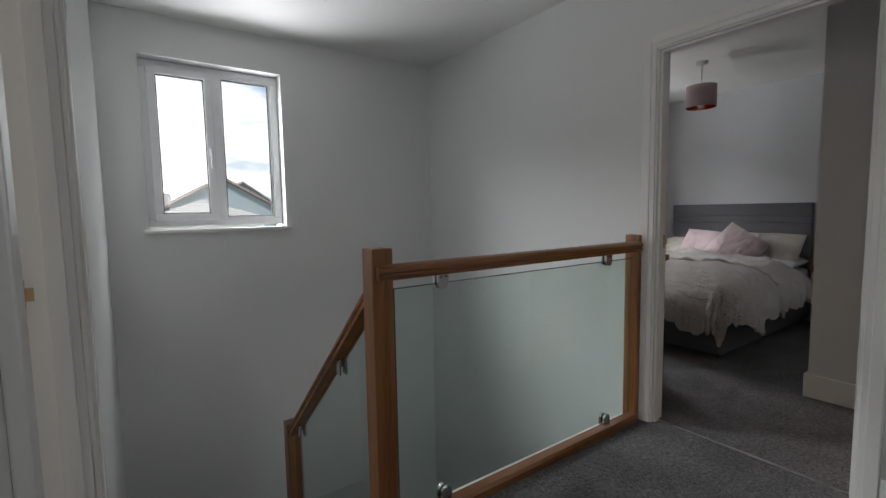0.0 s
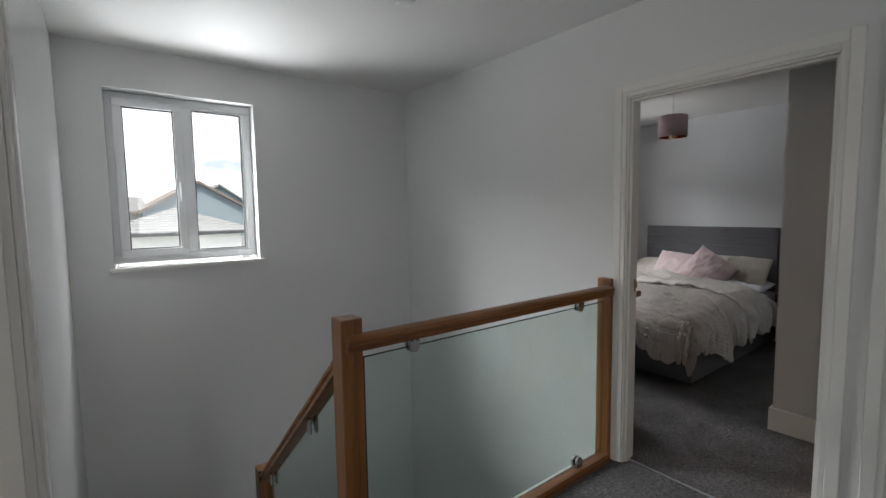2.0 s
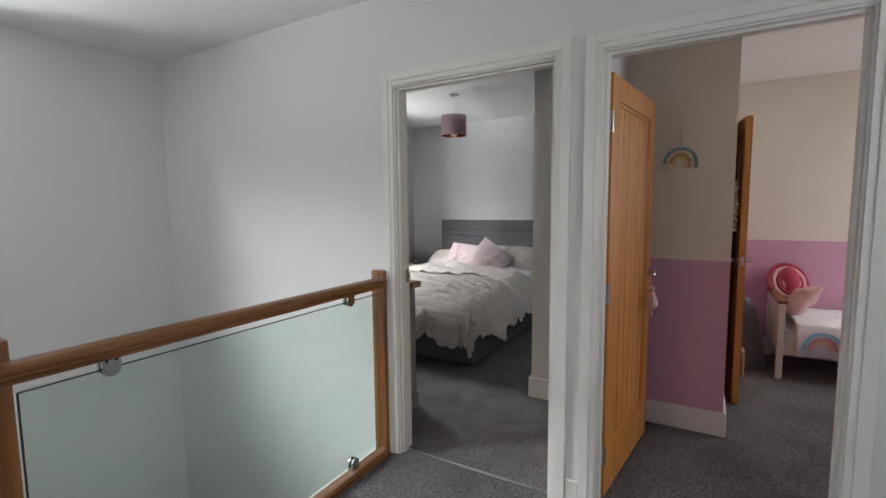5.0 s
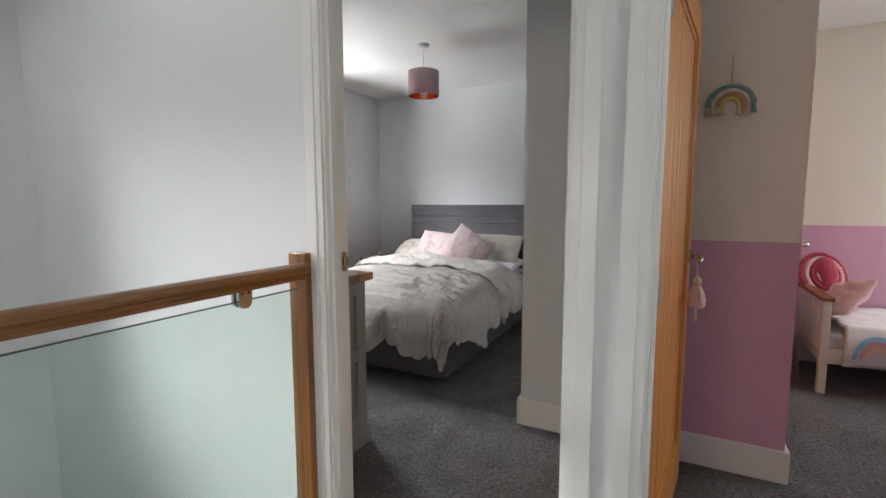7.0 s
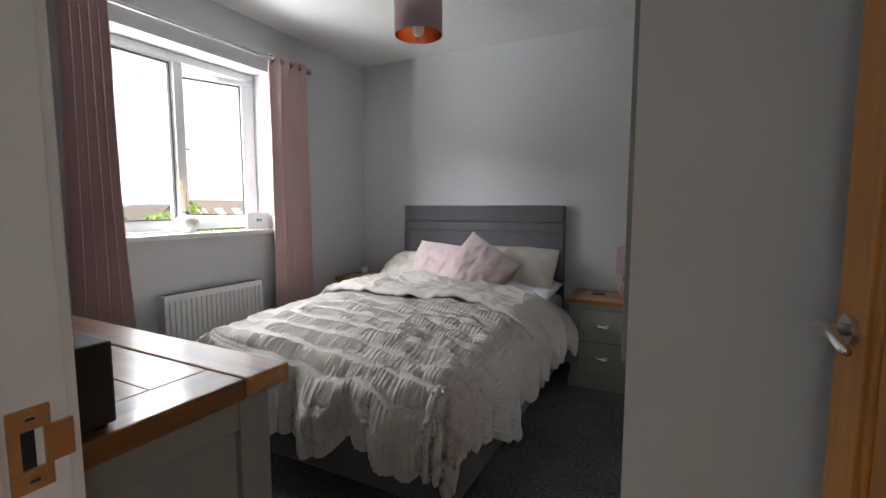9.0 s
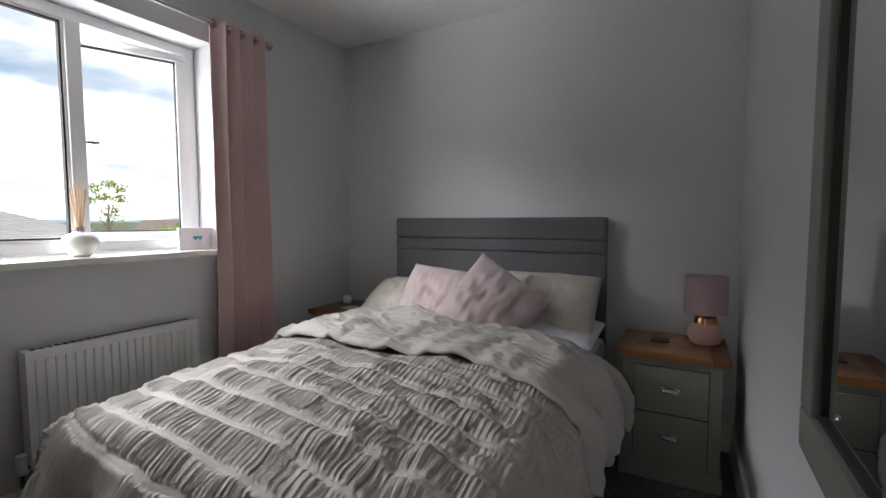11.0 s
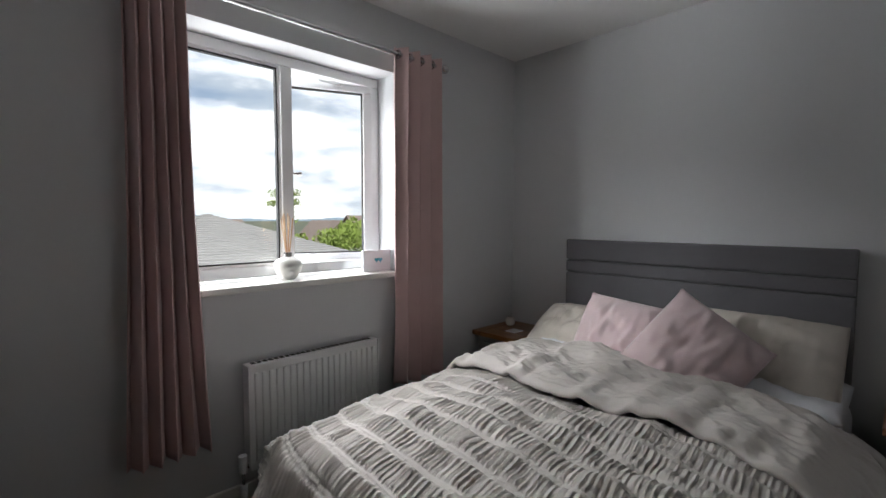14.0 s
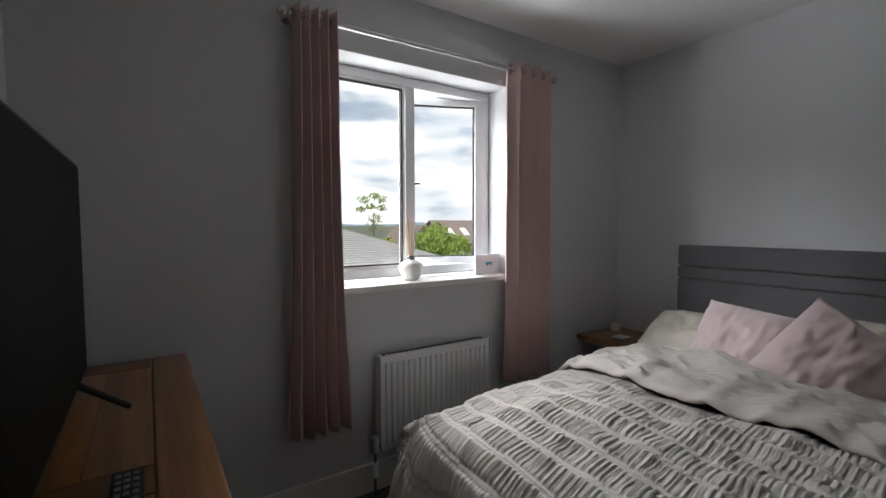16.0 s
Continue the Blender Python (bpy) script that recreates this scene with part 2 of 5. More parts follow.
M_GLASS = glass("window_glass")
M_BALU = glass("toughened_glass", (0.90, 0.955, 0.935))


# ---- builders ----
ORIGIN = {}


def box(bm, x0, x1, y0, y1, z0, z1, bevel=0.0, seg=2):
    """A box with rounded edges, added to bm."""
    got = bmesh.ops.create_cube(bm, size=1, matrix=Matrix.LocRotScale(((x0 + x1) / 2, (y0 + y1) / 2, (z0 + z1) / 2), None, (abs(x1 - x0), abs(y1 - y0), abs(z1 - z0))))
    if bevel:
        edges = list({e for v in got["verts"] for e in v.link_edges})
        bmesh.ops.bevel(bm, geom=edges, offset=bevel, segments=seg, affect="EDGES", profile=0.6)
    return bm


def boxes(*rows, bevel=0.0):
    bm = bmesh.new()
    for r in rows:
        box(bm, *r, bevel=bevel)
    return bm


def cylinder(bm, p, q, r0, r1=None, seg=20):
    """A capped round bar from p to q."""
    p, q = Vector(p), Vector(q)
    m = Matrix.Translation((p + q) / 2) @ (q - p).to_track_quat("Z", "Y").to_matrix().to_4x4()
    bmesh.ops.create_cone(bm, cap_ends=True, segments=seg, radius1=r0, radius2=r0 if r1 is None else r1, depth=(q - p).length, matrix=m)
    return bm


def ball(bm, c, r, scale=(1, 1, 1), seg=20):
    bmesh.ops.create_uvsphere(bm, u_segments=seg, v_segments=seg // 2 + 2, radius=r, matrix=Matrix.LocRotScale(c, None, scale))
    return bm


def lathe(bm, profile, centre, seg=32):
    """A turned shape from (radius, height) pairs round an upright axis."""
    cx, cy, cz = centre
    rings = []
    for r, z in profile:
        rings.append([bm.verts.new((cx + r * math.cos(2 * math.pi * i / seg), cy + r * math.sin(2 * math.pi * i / seg), cz + z)) for i in range(seg)])
    for a, b in zip(rings, rings[1:]):
        for i in range(seg):
            bm.faces.new((a[i], a[(i + 1) % seg], b[(i + 1) % seg], b[i]))
    return bm


def sweep(bm, profile, m, length):
    """A closed profile of (u, v) pairs drawn along m's z axis."""
    a = [bm.verts.new(m @ Vector((u, v, 0))) for u, v in profile]
    b = [bm.verts.new(m @ Vector((u, v, length))) for u, v in profile]
    n = len(profile)
    for i in range(n):
        bm.faces.new((a[i], a[(i + 1) % n], b[(i + 1) % n], b[i]))
    bm.faces.new(a[::-1]), bm.faces.new(b)
    bmesh.ops.recalc_face_normals(bm, faces=bm.faces)
    return bm


def tube(bm, pts, radii, seg=14):
    """A smooth bar through the points, with a radius at each."""
    rings = []
    for i, p in enumerate(pts):
        way = (Vector(pts[min(i + 1, len(pts) - 1)]) - Vector(pts[max(i - 1, 0)])).to_track_quat("Z", "Y")
        rings.append([bm.verts.new(Vector(p) + way @ Vector((radii[i] * math.cos(2 * math.pi * k / seg), radii[i] * math.sin(2 * math.pi * k / seg), 0))) for k in range(seg)])
    for a, b in zip(rings, rings[1:]):
        for k in range(seg):
            bm.faces.new((a[k], a[(k + 1) % seg], b[(k + 1) % seg], b[k]))
    bm.faces.new(rings[0][::-1]), bm.faces.new(rings[-1])
    return bm


def sheet(bm, nu, nv, f):
    """A grid surface of f(u, v) with u and v from 0 to 1."""
    g = [[bm.verts.new(f(i / nu, j / nv)) for j in range(nv + 1)] for i in range(nu + 1)]
    for i in range(nu):
        for j in range(nv):
            bm.faces.new((g[i][j], g[i + 1][j], g[i + 1][j + 1], g[i][j + 1]))
    return bm


def thing(name, at, label, category, group="", kind=""):
    ob = new(name)
    ob.location = at
    ob.empty_display_size = 0.1
    ORIGIN[ob.name] = Vector(at)
    return tagged(ob, label, category, group, kind)


def part(name, bm, mat, parent=None, label="", smooth=False, solid=0.0):
    """Links bm, given in world metres, as one mesh under a thing or part."""
    at = ORIGIN[parent.name] if parent else Vector()
    if at.length:
        bmesh.ops.translate(bm, verts=bm.verts, vec=-at)
    me = bpy.data.meshes.new(name)
    bm.to_mesh(me)
    bm.free()
    me.materials.append(mat)
    if smooth:
        me.shade_smooth()
    ob = new(name, me)
    if parent:
        ob.parent = parent
    ORIGIN[ob.name] = at
    if solid:
        s = ob.modifiers.new("thickness", "SOLIDIFY")
        s.thickness = solid
    if label:
        tagged(ob, label)
    return ob


def structure(name, bm, mat, label="", category="", smooth=False):
    return tagged(part(name, bm, mat, None, "", smooth), label, category, kind="structure")


def pierced(axis, a0, a1, b0, b1, z0, z1, holes=()):
    """A wall that is thick from a0 to a1 and runs from b0 to b1; holes are (b0, b1, z0, z1). axis names its thick way."""
    bs = sorted({b0, b1, *(v for h in holes for v in h[:2])})
    zs = sorted({z0, z1, *(v for h in holes for v in h[2:])})
    full = {}
    for i in range(len(bs) - 1):
        for k in range(len(zs) - 1):
            b, z = (bs[i] + bs[i + 1]) / 2, (zs[k] + zs[k + 1]) / 2
            full[i, k] = not any(h[0] < b < h[1] and h[2] < z < h[3] for h in holes)
    bm, seen = bmesh.new(), {}

    def v(a, b, z):
        key = (a, b, z)
        if key not in seen:
            seen[key] = bm.verts.new((a, b, z) if axis == "x" else (b, a, z))
        return seen[key]

    for (i, k), on in full.items():
        if not on:
            continue
        p, q, r, s = bs[i], bs[i + 1], zs[k], zs[k + 1]
        for a in (a0, a1):
            bm.faces.new((v(a, p, r), v(a, q, r), v(a, q, s), v(a, p, s)))
        for other, e in (((i - 1, k), ((p, r), (p, s))), ((i + 1, k), ((q, r), (q, s))), ((i, k - 1), ((p, r), (q, r))), ((i, k + 1), ((p, s), (q, s)))):
            if not full.get(other, False):
                (b_, z_), (c_, y_) = e
                bm.faces.new((v(a0, b_, z_), v(a1, b_, z_), v(a1, c_, y_), v(a0, c_, y_)))
    bmesh.ops.recalc_face_normals(bm, faces=bm.faces)
    return bm


# ---- the house: walls, floors, ceiling ----
H = 2.47                      # ceiling height
WX, WT = 2.74, 2.85            # the wall with the two doors
LY, BY = 4.04, 4.0             # inner faces of the window walls
HX = 6.10                      # the wall behind the headboard
BX, BYR = 3.83, 1.49           # corner of the block beside the bedroom door
LX = 0.325                     # stair wall
D1, D2, DH = (1.036, 1.876), (0.02, 0.826), 1.998
LWIN = (0.548, 1.424, 1.078, 2.213)
BWIN = (3.88, 5.015, 1.03, 2.145)

structure("wall_doors", pierced("x", WX, WT, -1.5, 4.3, -2.7, H, [(D1[0] - 0.028, D1[1] + 0.028, -0.26, DH + 0.028), (D2[0] - 0.028, D2[1] + 0.028, -0.26, DH + 0.028)]), M_LAND, "off-white painted landing wall with two doorways", "wall")
structure("wall_landing_window", pierced("y", LY, 4.3, 0.0, WX, -2.7, H, [LWIN]), M_LAND, "off-white painted stairwell wall with a window", "wall")
structure("wall_stairs", pierced("x", 0.17, LX, -1.5, LY, -2.7, H, [(1.272, 2.088, -0.26, DH + 0.028)]), M_SATIN, "off-white satin stairwell wall with a doorway", "wall")
structure("wall_landing_end", pierced("y", -1.5, -1.4, LX, WX, -2.7, H), M_LAND, "off-white painted wall at the landing's end", "wall")
structure("wall_bedroom_window", pierced("y", BY, 4.3, WT, 6.4, -2.7, H, [BWIN]), M_BED, "pale grey painted bedroom wall with a window", "wall")
structure("wall_headboard", pierced("x", HX, HX + 0.15, -2.5, BY, -0.3, H), M_BED, "pale grey painted wall behind the bed", "wall")
structure("wall_bedroom_side", pierced("y", BYR - 0.1, BYR, BX, HX, 0, H), M_BED, "pale grey painted bedroom side wall", "wall")
structure("wall_bedroom_nook", pierced("x", BX, BX + 0.1, 0.93, BYR - 0.1, 0, H), M_BED, "grey painted return wall facing the bedroom door", "wall")
structure("wall_between_doors", pierced("y", 0.89, 0.995, WT, BX, 0, H), M_BED, "painted partition between the two bedrooms", "wall")
structure("wall_pink_nook", pierced("x", BX, BX + 0.1, 0.31, 0.93, 0, H), M_PINK, "cream wall painted pink below a straight line", "wall")
structure("wall_pink_cupboard", pierced("y", 0.31, 0.41, BX + 0.1, HX, 0, H, [(4.34, 5.1, 0, 1.97)]), M_PINK, "cream and pink wall with a cupboard opening", "wall")
structure("wall_pink_far", pierced("x", 5.80, 5.90, -2.5, 0.31, 0, H), M_PINK, "cream wall painted pink below a straight line", "wall")
structure("wall_pink_end", pierced("y", -2.5, -2.4, WT, HX, 0, H), M_PINK, "cream and pink end wall", "wall")
structure("wall_pink_entry", pierced("x", WT, WT + 0.004, -2.4, D2[0] - 0.06, 0, H), M_PINK, "cream and pink wall beside the door", "wall")
structure("wall_side_room", pierced("x", -2.1, -2.0, -0.5, 3.9, 0, H), M_LAND, "plain wall of the room across the landing", "wall")
structure("wall_side_room_end", pierced("y", 2.9, 3.0, -2.0, 0.17, 0, H), M_LAND, "plain wall of the room across the landing", "wall")
structure("wall_side_room_near", pierced("y", 0.0, 0.1, -2.0, 0.17, 0, H), M_LAND, "plain wall of the room across the landing", "wall")
structure("ceiling", boxes((-2.2, 6.4, -2.6, 4.3, H, H + 0.2)), M_CEIL, "white painted plaster ceiling", "ceiling")
structure("floor_landing", boxes((0.17, 2.795, -1.4, 2.03, -0.28, 0.0)), M_CARPET, "mottled grey carpet on the landing", "floor")
structure("floor_bedrooms", boxes((2.795, HX, -2.5, BY, -0.28, 0.0)), M_CARPET, "mottled grey carpet in the bedrooms", "floor")
structure("floor_side_room", boxes((-2.0, 0.17, 0.0, 3.0, -0.28, 0.0)), M_CARPET, "grey carpet of the room across the landing", "floor")
structure("floor_downstairs", boxes((LX, WX, -1.4, LY, -2.75, -2.65)), M_CARPET, "grey carpet of the hall downstairs", "floor")
structure("trim_landing_edge", boxes((1.19, WX, 2.03, 2.048, -0.3, -0.002), bevel=0.003), M_GLOSS, "white painted apron along the landing edge", "trim")


# ---- doors, casings, skirting ----
def doorway(name, side, x0, x1, y0, y1, faces):
    """Lining, stops and casings of a doorway in a wall that is thick from x0 to x1. faces: the sides with a casing."""
    d = thing(name, ((x0 + x1) / 2, (y0 + y1) / 2, 0), "white gloss painted door lining with stepped casings", "door frame", kind="structure")
    t = 0.028
    part("lining", boxes((x0, x1, y0 - t, y0, 0, DH), (x0, x1, y1, y1 + t, 0, DH), (x0, x1, y0 - t, y1 + t, DH, DH + t), bevel=0.002), M_GLOSS, d)
    s0, s1 = (x0 + 0.02, x0 + 0.06) if side > 0 else (x1 - 0.06, x1 - 0.02)
    part("door_stop", boxes((s0, s1, y0, y0 + 0.012, 0, DH), (s0, s1, y1 - 0.012, y1, 0, DH), (s0, s1, y0 + 0.012, y1 - 0.012, DH - 0.012, DH), bevel=0.002), M_GLOSS, d)
    for f in faces:
        bm = bmesh.new()
        a, b, c = (x0 - 0.012, x0, x0 - 0.019) if f < 0 else (x1, x1 + 0.012, x1 + 0.019)
        lo, hi = y0 - 0.008, y1 + 0.008
        w, top = 0.068, DH + 0.008
        box(bm, a, b, lo - w, lo, 0, top + w, 0.003), box(bm, a, b, hi, hi + w, 0, top + w, 0.003), box(bm, a, b, lo, hi, top, top + w, 0.003)
        p, q = (c, x0 - 0.004) if f < 0 else (x1 + 0.004, c)
        box(bm, p, q, lo - w, lo - 0.024, 0, top + w + 0.001, 0.004), box(bm, p, q, hi + 0.024, hi + w, 0, top + w + 0.001, 0.004)
        box(bm, p, q, lo - 0.024, hi + 0.024, top + 0.024, top + w + 0.001, 0.004)
        part("casing", bm, M_GLOSS, d)
    return d


door_1 = doorway("door_1", 1, WX, WT, *D1, (-1, 1))
door_2 = doorway("door_2", 1, WX, WT, *D2, (-1, 1))
door_3 = doorway("door_3", -1, 0.17, LX, 1.30, 2.06, (1,))


def keep_plate(parent, x, y, z, s):
    """Strike plate let into a lining, with a lip towards the room; s: the way it faces along y."""
    ya, yb = y, y + s * 0.003
    k = part("strike_plate", boxes((x - 0.021, x + 0.008, ya, yb, z + 0.017, z + 0.036), (x - 0.021, x + 0.008, ya, yb, z - 0.036, z - 0.017), (x - 0.021, x - 0.013, ya, yb, z - 0.0168, z + 0.0168), (x + 0.003, x + 0.024, ya, yb, z - 0.0168, z + 0.0168)), M_BRASS, parent, "dull brass strike plate")
    # black sheet in the plate's opening colours in the hole's darkness
    part("latch_hole_shade", boxes((x - 0.013, x - 0.003, y + s * 0.0004, y + s * 0.0012, z - 0.0165, z + 0.0165)), M_DARK, k)
    for dz in (-0.027, 0.027):
        part("screw", cylinder(bmesh.new(), (x - 0.006, yb, z + dz), (x - 0.006, yb + s * 0.001, z + dz), 0.0045, seg=12), M_CHROME, k)
        # thin black bar on the head paints the slot's shade
        part("screw_slot_shade", boxes((x - 0.009, x - 0.003, yb + s * 0.001, yb + s * 0.0016, z + dz - 0.001, z + dz + 0.001)), M_DARK, k)


keep_plate(door_1, WT - 0.022, D1[1], 1.0, -1)
keep_plate(door_3, 0.217, 2.06, 1.0, -1)


def oak_door(name, label, hinge, length, angle, swing, height=1.95):
    """A boarded oak door leaf built along +x from its hinge and turned; swing: side of the hinges' knuckles (+1 towards +y)."""
    d = thing(name, (0, 0, 0), label, "door")
    t = 0.02
    b = 0.105
    z0 = 0.012
    part("stile", boxes((0.003, b, -t, t, z0, height), bevel=0.002), M_DOOR, d)
    part("stile", boxes((length - b, length - 0.003, -t, t, z0, height), bevel=0.002), M_DOOR, d)
    part("rail", boxes((b, length - b, -t, t, height - b, height), bevel=0.002), M_DOOR, d)
    part("rail", boxes((b, length - b, -t, t, z0, 0.215), bevel=0.002), M_DOOR, d)
    n = 6
    w = (length - 2 * b - 0.036) / n
    for i in range(n):
        x = b + 0.018 + i * w
        part("board", boxes((x + 0.0032, x + w - 0.0032, -0.009, 0.009, 0.233, height - b - 0.018), bevel=0.003), M_DOOR, d)
    bead = bmesh.new()
    for x in (b, length - b - 0.018):
        box(bead, x, x + 0.018, -0.014, 0.014, 0.215, height - b, 0.004)
    for z in (0.215, height - b - 0.018):
        box(bead, b + 0.018, length - b - 0.018, -0.014, 0.014, z, z + 0.018, 0.004)
    part("moulding", bead, M_DOOR, d)
    part("panel_core", boxes((b, length - b, -0.002, 0.002, 0.215, height - b)), M_DOOR, d)
    for s in (-1, 1):
        h = part("lever_handle", cylinder(bmesh.new(), (length - 0.06, s * t, 1.0), (length - 0.06, s * (t + 0.010), 1.0), 0.026, seg=28), M_CHROME, d, "brushed steel lever handle on a round rose")
        bm = bmesh.new()
        pts = [(length - 0.06, s * (t + 0.008), 1.0), (length - 0.06, s * (t + 0.03), 1.0), (length - 0.062, s * (t + 0.042), 1.0), (length - 0.072, s * (t + 0.049), 1.001)]
        pts += [(length - 0.072 - 0.105 * u, s * (t + 0.049 + 0.004 * math.sin(3 * u)), 1.0 + 0.010 * math.sin(4.2 * u)) for u in (0.15, 0.3, 0.45, 0.6, 0.75, 0.9, 1.0)]
        tube(bm, pts, [0.010, 0.010, 0.0105, 0.011, 0.011, 0.0105, 0.010, 0.0095, 0.009, 0.0085, 0.006])
        part("lever", bm, M_CHROME, h, smooth=True)
    part("latch_plate", boxes((length - 0.003, length - 0.0015, -0.011, 0.011, 0.97, 1.03)), M_CHROME, d)
    for z in (0.22, 0.98, 1.74):
        bm = boxes((-0.002, 0.003, -0.016, 0.016, z - 0.045, z + 0.045))
        cylinder(bm, (-0.004, swing * 0.022, z - 0.045), (-0.004, swing * 0.022, z + 0.045), 0.006, seg=12)
        part("hinge", bm, M_CHROME, d)
    d.matrix_basis = pose(*hinge, 0, 0, angle)
    return d


oak_door("bedroom_door", "boarded oak veneer door standing open into the bedroom", (WT + 0.026, D1[0] + 0.004, 0), 0.80, 5.5, 1)
oak_door("girls_room_door", "boarded oak veneer door standing open into the pink room", (WT + 0.026, D2[1] + 0.010, 0), 0.79, -7.5, -1)
oak_door("cupboard_door", "boarded oak veneer cupboard door standing ajar", (5.1, 0.31, 0), 0.755, 187, 1)

structure("trim_threshold", boxes((2.785, 2.805, D1[0], D1[1], 0.0, 0.006), bevel=0.002), M_CHROME, "slim pale metal carpet strip in the doorway", "threshold")
structure("trim_threshold_girls_room", boxes((2.785, 2.805, D2[0], D2[1], 0.0, 0.006), bevel=0.002), M_CHROME, "slim pale metal carpet strip in the doorway", "threshold")


def skirting(name, x0, x1, y0, y1):
    structure(name, boxes((x0, x1, y0, y1, 0, 0.145), bevel=0.004), M_GLOSS, "white painted square-edged skirting board", "baseboard")


skirting("baseboard_window", WT + 0.02, HX - 0.018, BY - 0.018, BY)
skirting("baseboard_headboard", HX - 0.018, HX, BYR + 0.018, BY)
skirting("baseboard_side", BX - 0.018, HX, BYR, BYR + 0.018)
skirting("baseboard_nook", BX - 0.018, BX, 0.995, BYR)
skirting("baseboard_pink", BX - 0.018, BX, 0.292, 0.89)
skirting("baseboard_pink_side", BX, 4.30, 0.292, 0.31)
skirting("baseboard_pink_far", 5.782, 5.80, -2.4, 0.29)
skirting("baseboard_gap", WX - 0.014, WX, D2[1] + 0.078, D1[0] - 0.078)
skirting("baseboard_entry", WT, WT + 0.018, D1[1] + 0.08, BY - 0.02)
skirting("baseboard_landing", WX - 0.016, WX, -1.4, D2[0] - 0.078)
skirting("baseboard_stairs", LX, LX + 0.016, -1.4, 1.21)


# ---- windows ----
def ring(x0, x1, z0, z1, y0, y1, w, bevel=0.006):
    """A rectangular frame of bar width w."""
    return boxes((x0, x1, y0, y1, z0, z0 + w), (x0, x1, y0, y1, z1 - w, z1), (x0, x0 + w, y0, y1, z0 + w, z1 - w), (x1 - w, x1, y0, y1, z0 + w, z1 - w), bevel=bevel)


def pane(parent, x0, x1, z0, z1, y):
    p = part("pane", boxes((x0, x1, y, y + 0.006, z0, z1)), M_GLASS, parent)
    p.visible_shadow = False
    return p


def sash(parent, x0, x1, z0, z1, y, label=""):
    """An opening light: frame, bead, gasket, glass."""
    s = part("sash", ring(x0, x1, z0, z1, y - 0.018, y + 0.045, 0.052), M_UPVC, parent, label)
    part("gasket", ring(x0 + 0.05, x1 - 0.05, z0 + 0.05, z1 - 0.05, y - 0.008, y + 0.02, 0.008, 0), M_DARK, s)
    pane(s, x0 + 0.05, x1 - 0.05, z0 + 0.05, z1 - 0.05, y + 0.008)
    return s


def window_handle(parent, x, y, z, down=True):
    bm = boxes((x - 0.012, x + 0.012, y - 0.014, y, z - 0.03, z + 0.03), bevel=0.005)
    if down:
        box(bm, x - 0.008, x + 0.008, y - 0.034, y - 0.018, z - 0.115, z + 0.012, 0.006)
    else:
        box(bm, x - 0.01, x + 0.105, y - 0.034, y - 0.018, z - 0.008, z + 0.008, 0.006)
    part("window_handle", bm, M_UPVC if down else M_CHROME, parent, "white lever handle" if down else "steel lever handle")


# stairwell window: opening light beside a fixed one
x0, x1, z0, z1 = LWIN
yf = LY + 0.10
window_1 = thing("window_1", ((x0 + x1) / 2, yf, z0), "white plastic two-light window with both lights shut", "window", kind="structure")
part("window_frame", ring(x0 + 0.002, x1 - 0.002, z0 + 0.032, z1 - 0.002, yf, yf + 0.07, 0.052), M_UPVC, window_1)
mx = (x0 + x1) / 2 + 0.005
part("mullion", boxes((mx - 0.035, mx + 0.035, yf, yf + 0.07, z0 + 0.085, z1 - 0.055), bevel=0.005), M_UPVC, window_1)
sash(window_1, x0 + 0.04, mx - 0.015, z0 + 0.07, z1 - 0.04, yf - 0.004)
window_handle(window_1, mx - 0.042, yf - 0.02, 1.63)
part("glazing_bead", ring(mx + 0.034, x1 - 0.053, z0 + 0.083, z1 - 0.053, yf + 0.010, yf + 0.04, 0.014, 0.003), M_UPVC, window_1)
part("gasket", ring(mx + 0.047, x1 - 0.066, z0 + 0.096, z1 - 0.066, yf + 0.014, yf + 0.038, 0.006, 0), M_DARK, window_1)
pane(window_1, mx + 0.04, x1 - 0.06, z0 + 0.09, z1 - 0.06, yf + 0.022)
part("window_sill", boxes((x0 - 0.03, x1 + 0.03, LY - 0.035, LY - 0.001, z0 - 0.008, z0 + 0.016), (x0 + 0.001, x1 - 0.001, LY - 0.002, yf + 0.01, z0 - 0.004, z0 + 0.0155), bevel=0.004), M_GLOSS, window_1)

# bedroom window: fixed light beside one that stands open
x0, x1, z0, z1 = BWIN
yf = BY + 0.17
window_2 = thing("window_2", ((x0 + x1) / 2, yf, z0), "white plastic two-light window with one light swung open", "window", kind="structure")
part("window_frame", ring(x0 + 0.002, x1 - 0.002, z0 + 0.022, z1 - 0.002, yf, yf + 0.07, 0.05), M_UPVC, window_2)
mx = 4.452
part("mullion", boxes((mx - 0.03, mx + 0.03, yf, yf + 0.07, z0 + 0.074, z1 - 0.053), bevel=0.005), M_UPVC, window_2)
part("glazing_bead", ring(x0 + 0.05, mx - 0.028, z0 + 0.07, z1 - 0.05, yf + 0.012, yf + 0.04, 0.014, 0.003), M_UPVC, window_2)
part("gasket", ring(x0 + 0.063, mx - 0.041, z0 + 0.083, z1 - 0.063, yf + 0.014, yf + 0.038, 0.008, 0), M_DARK, window_2)
pane(window_2, x0 + 0.055, mx - 0.033, z0 + 0.075, z1 - 0.055, yf + 0.022)
light = sash(window_2, mx + 0.012, x1 - 0.036, z0 + 0.058, z1 - 0.038, yf + 0.012, "opening light swung outwards")
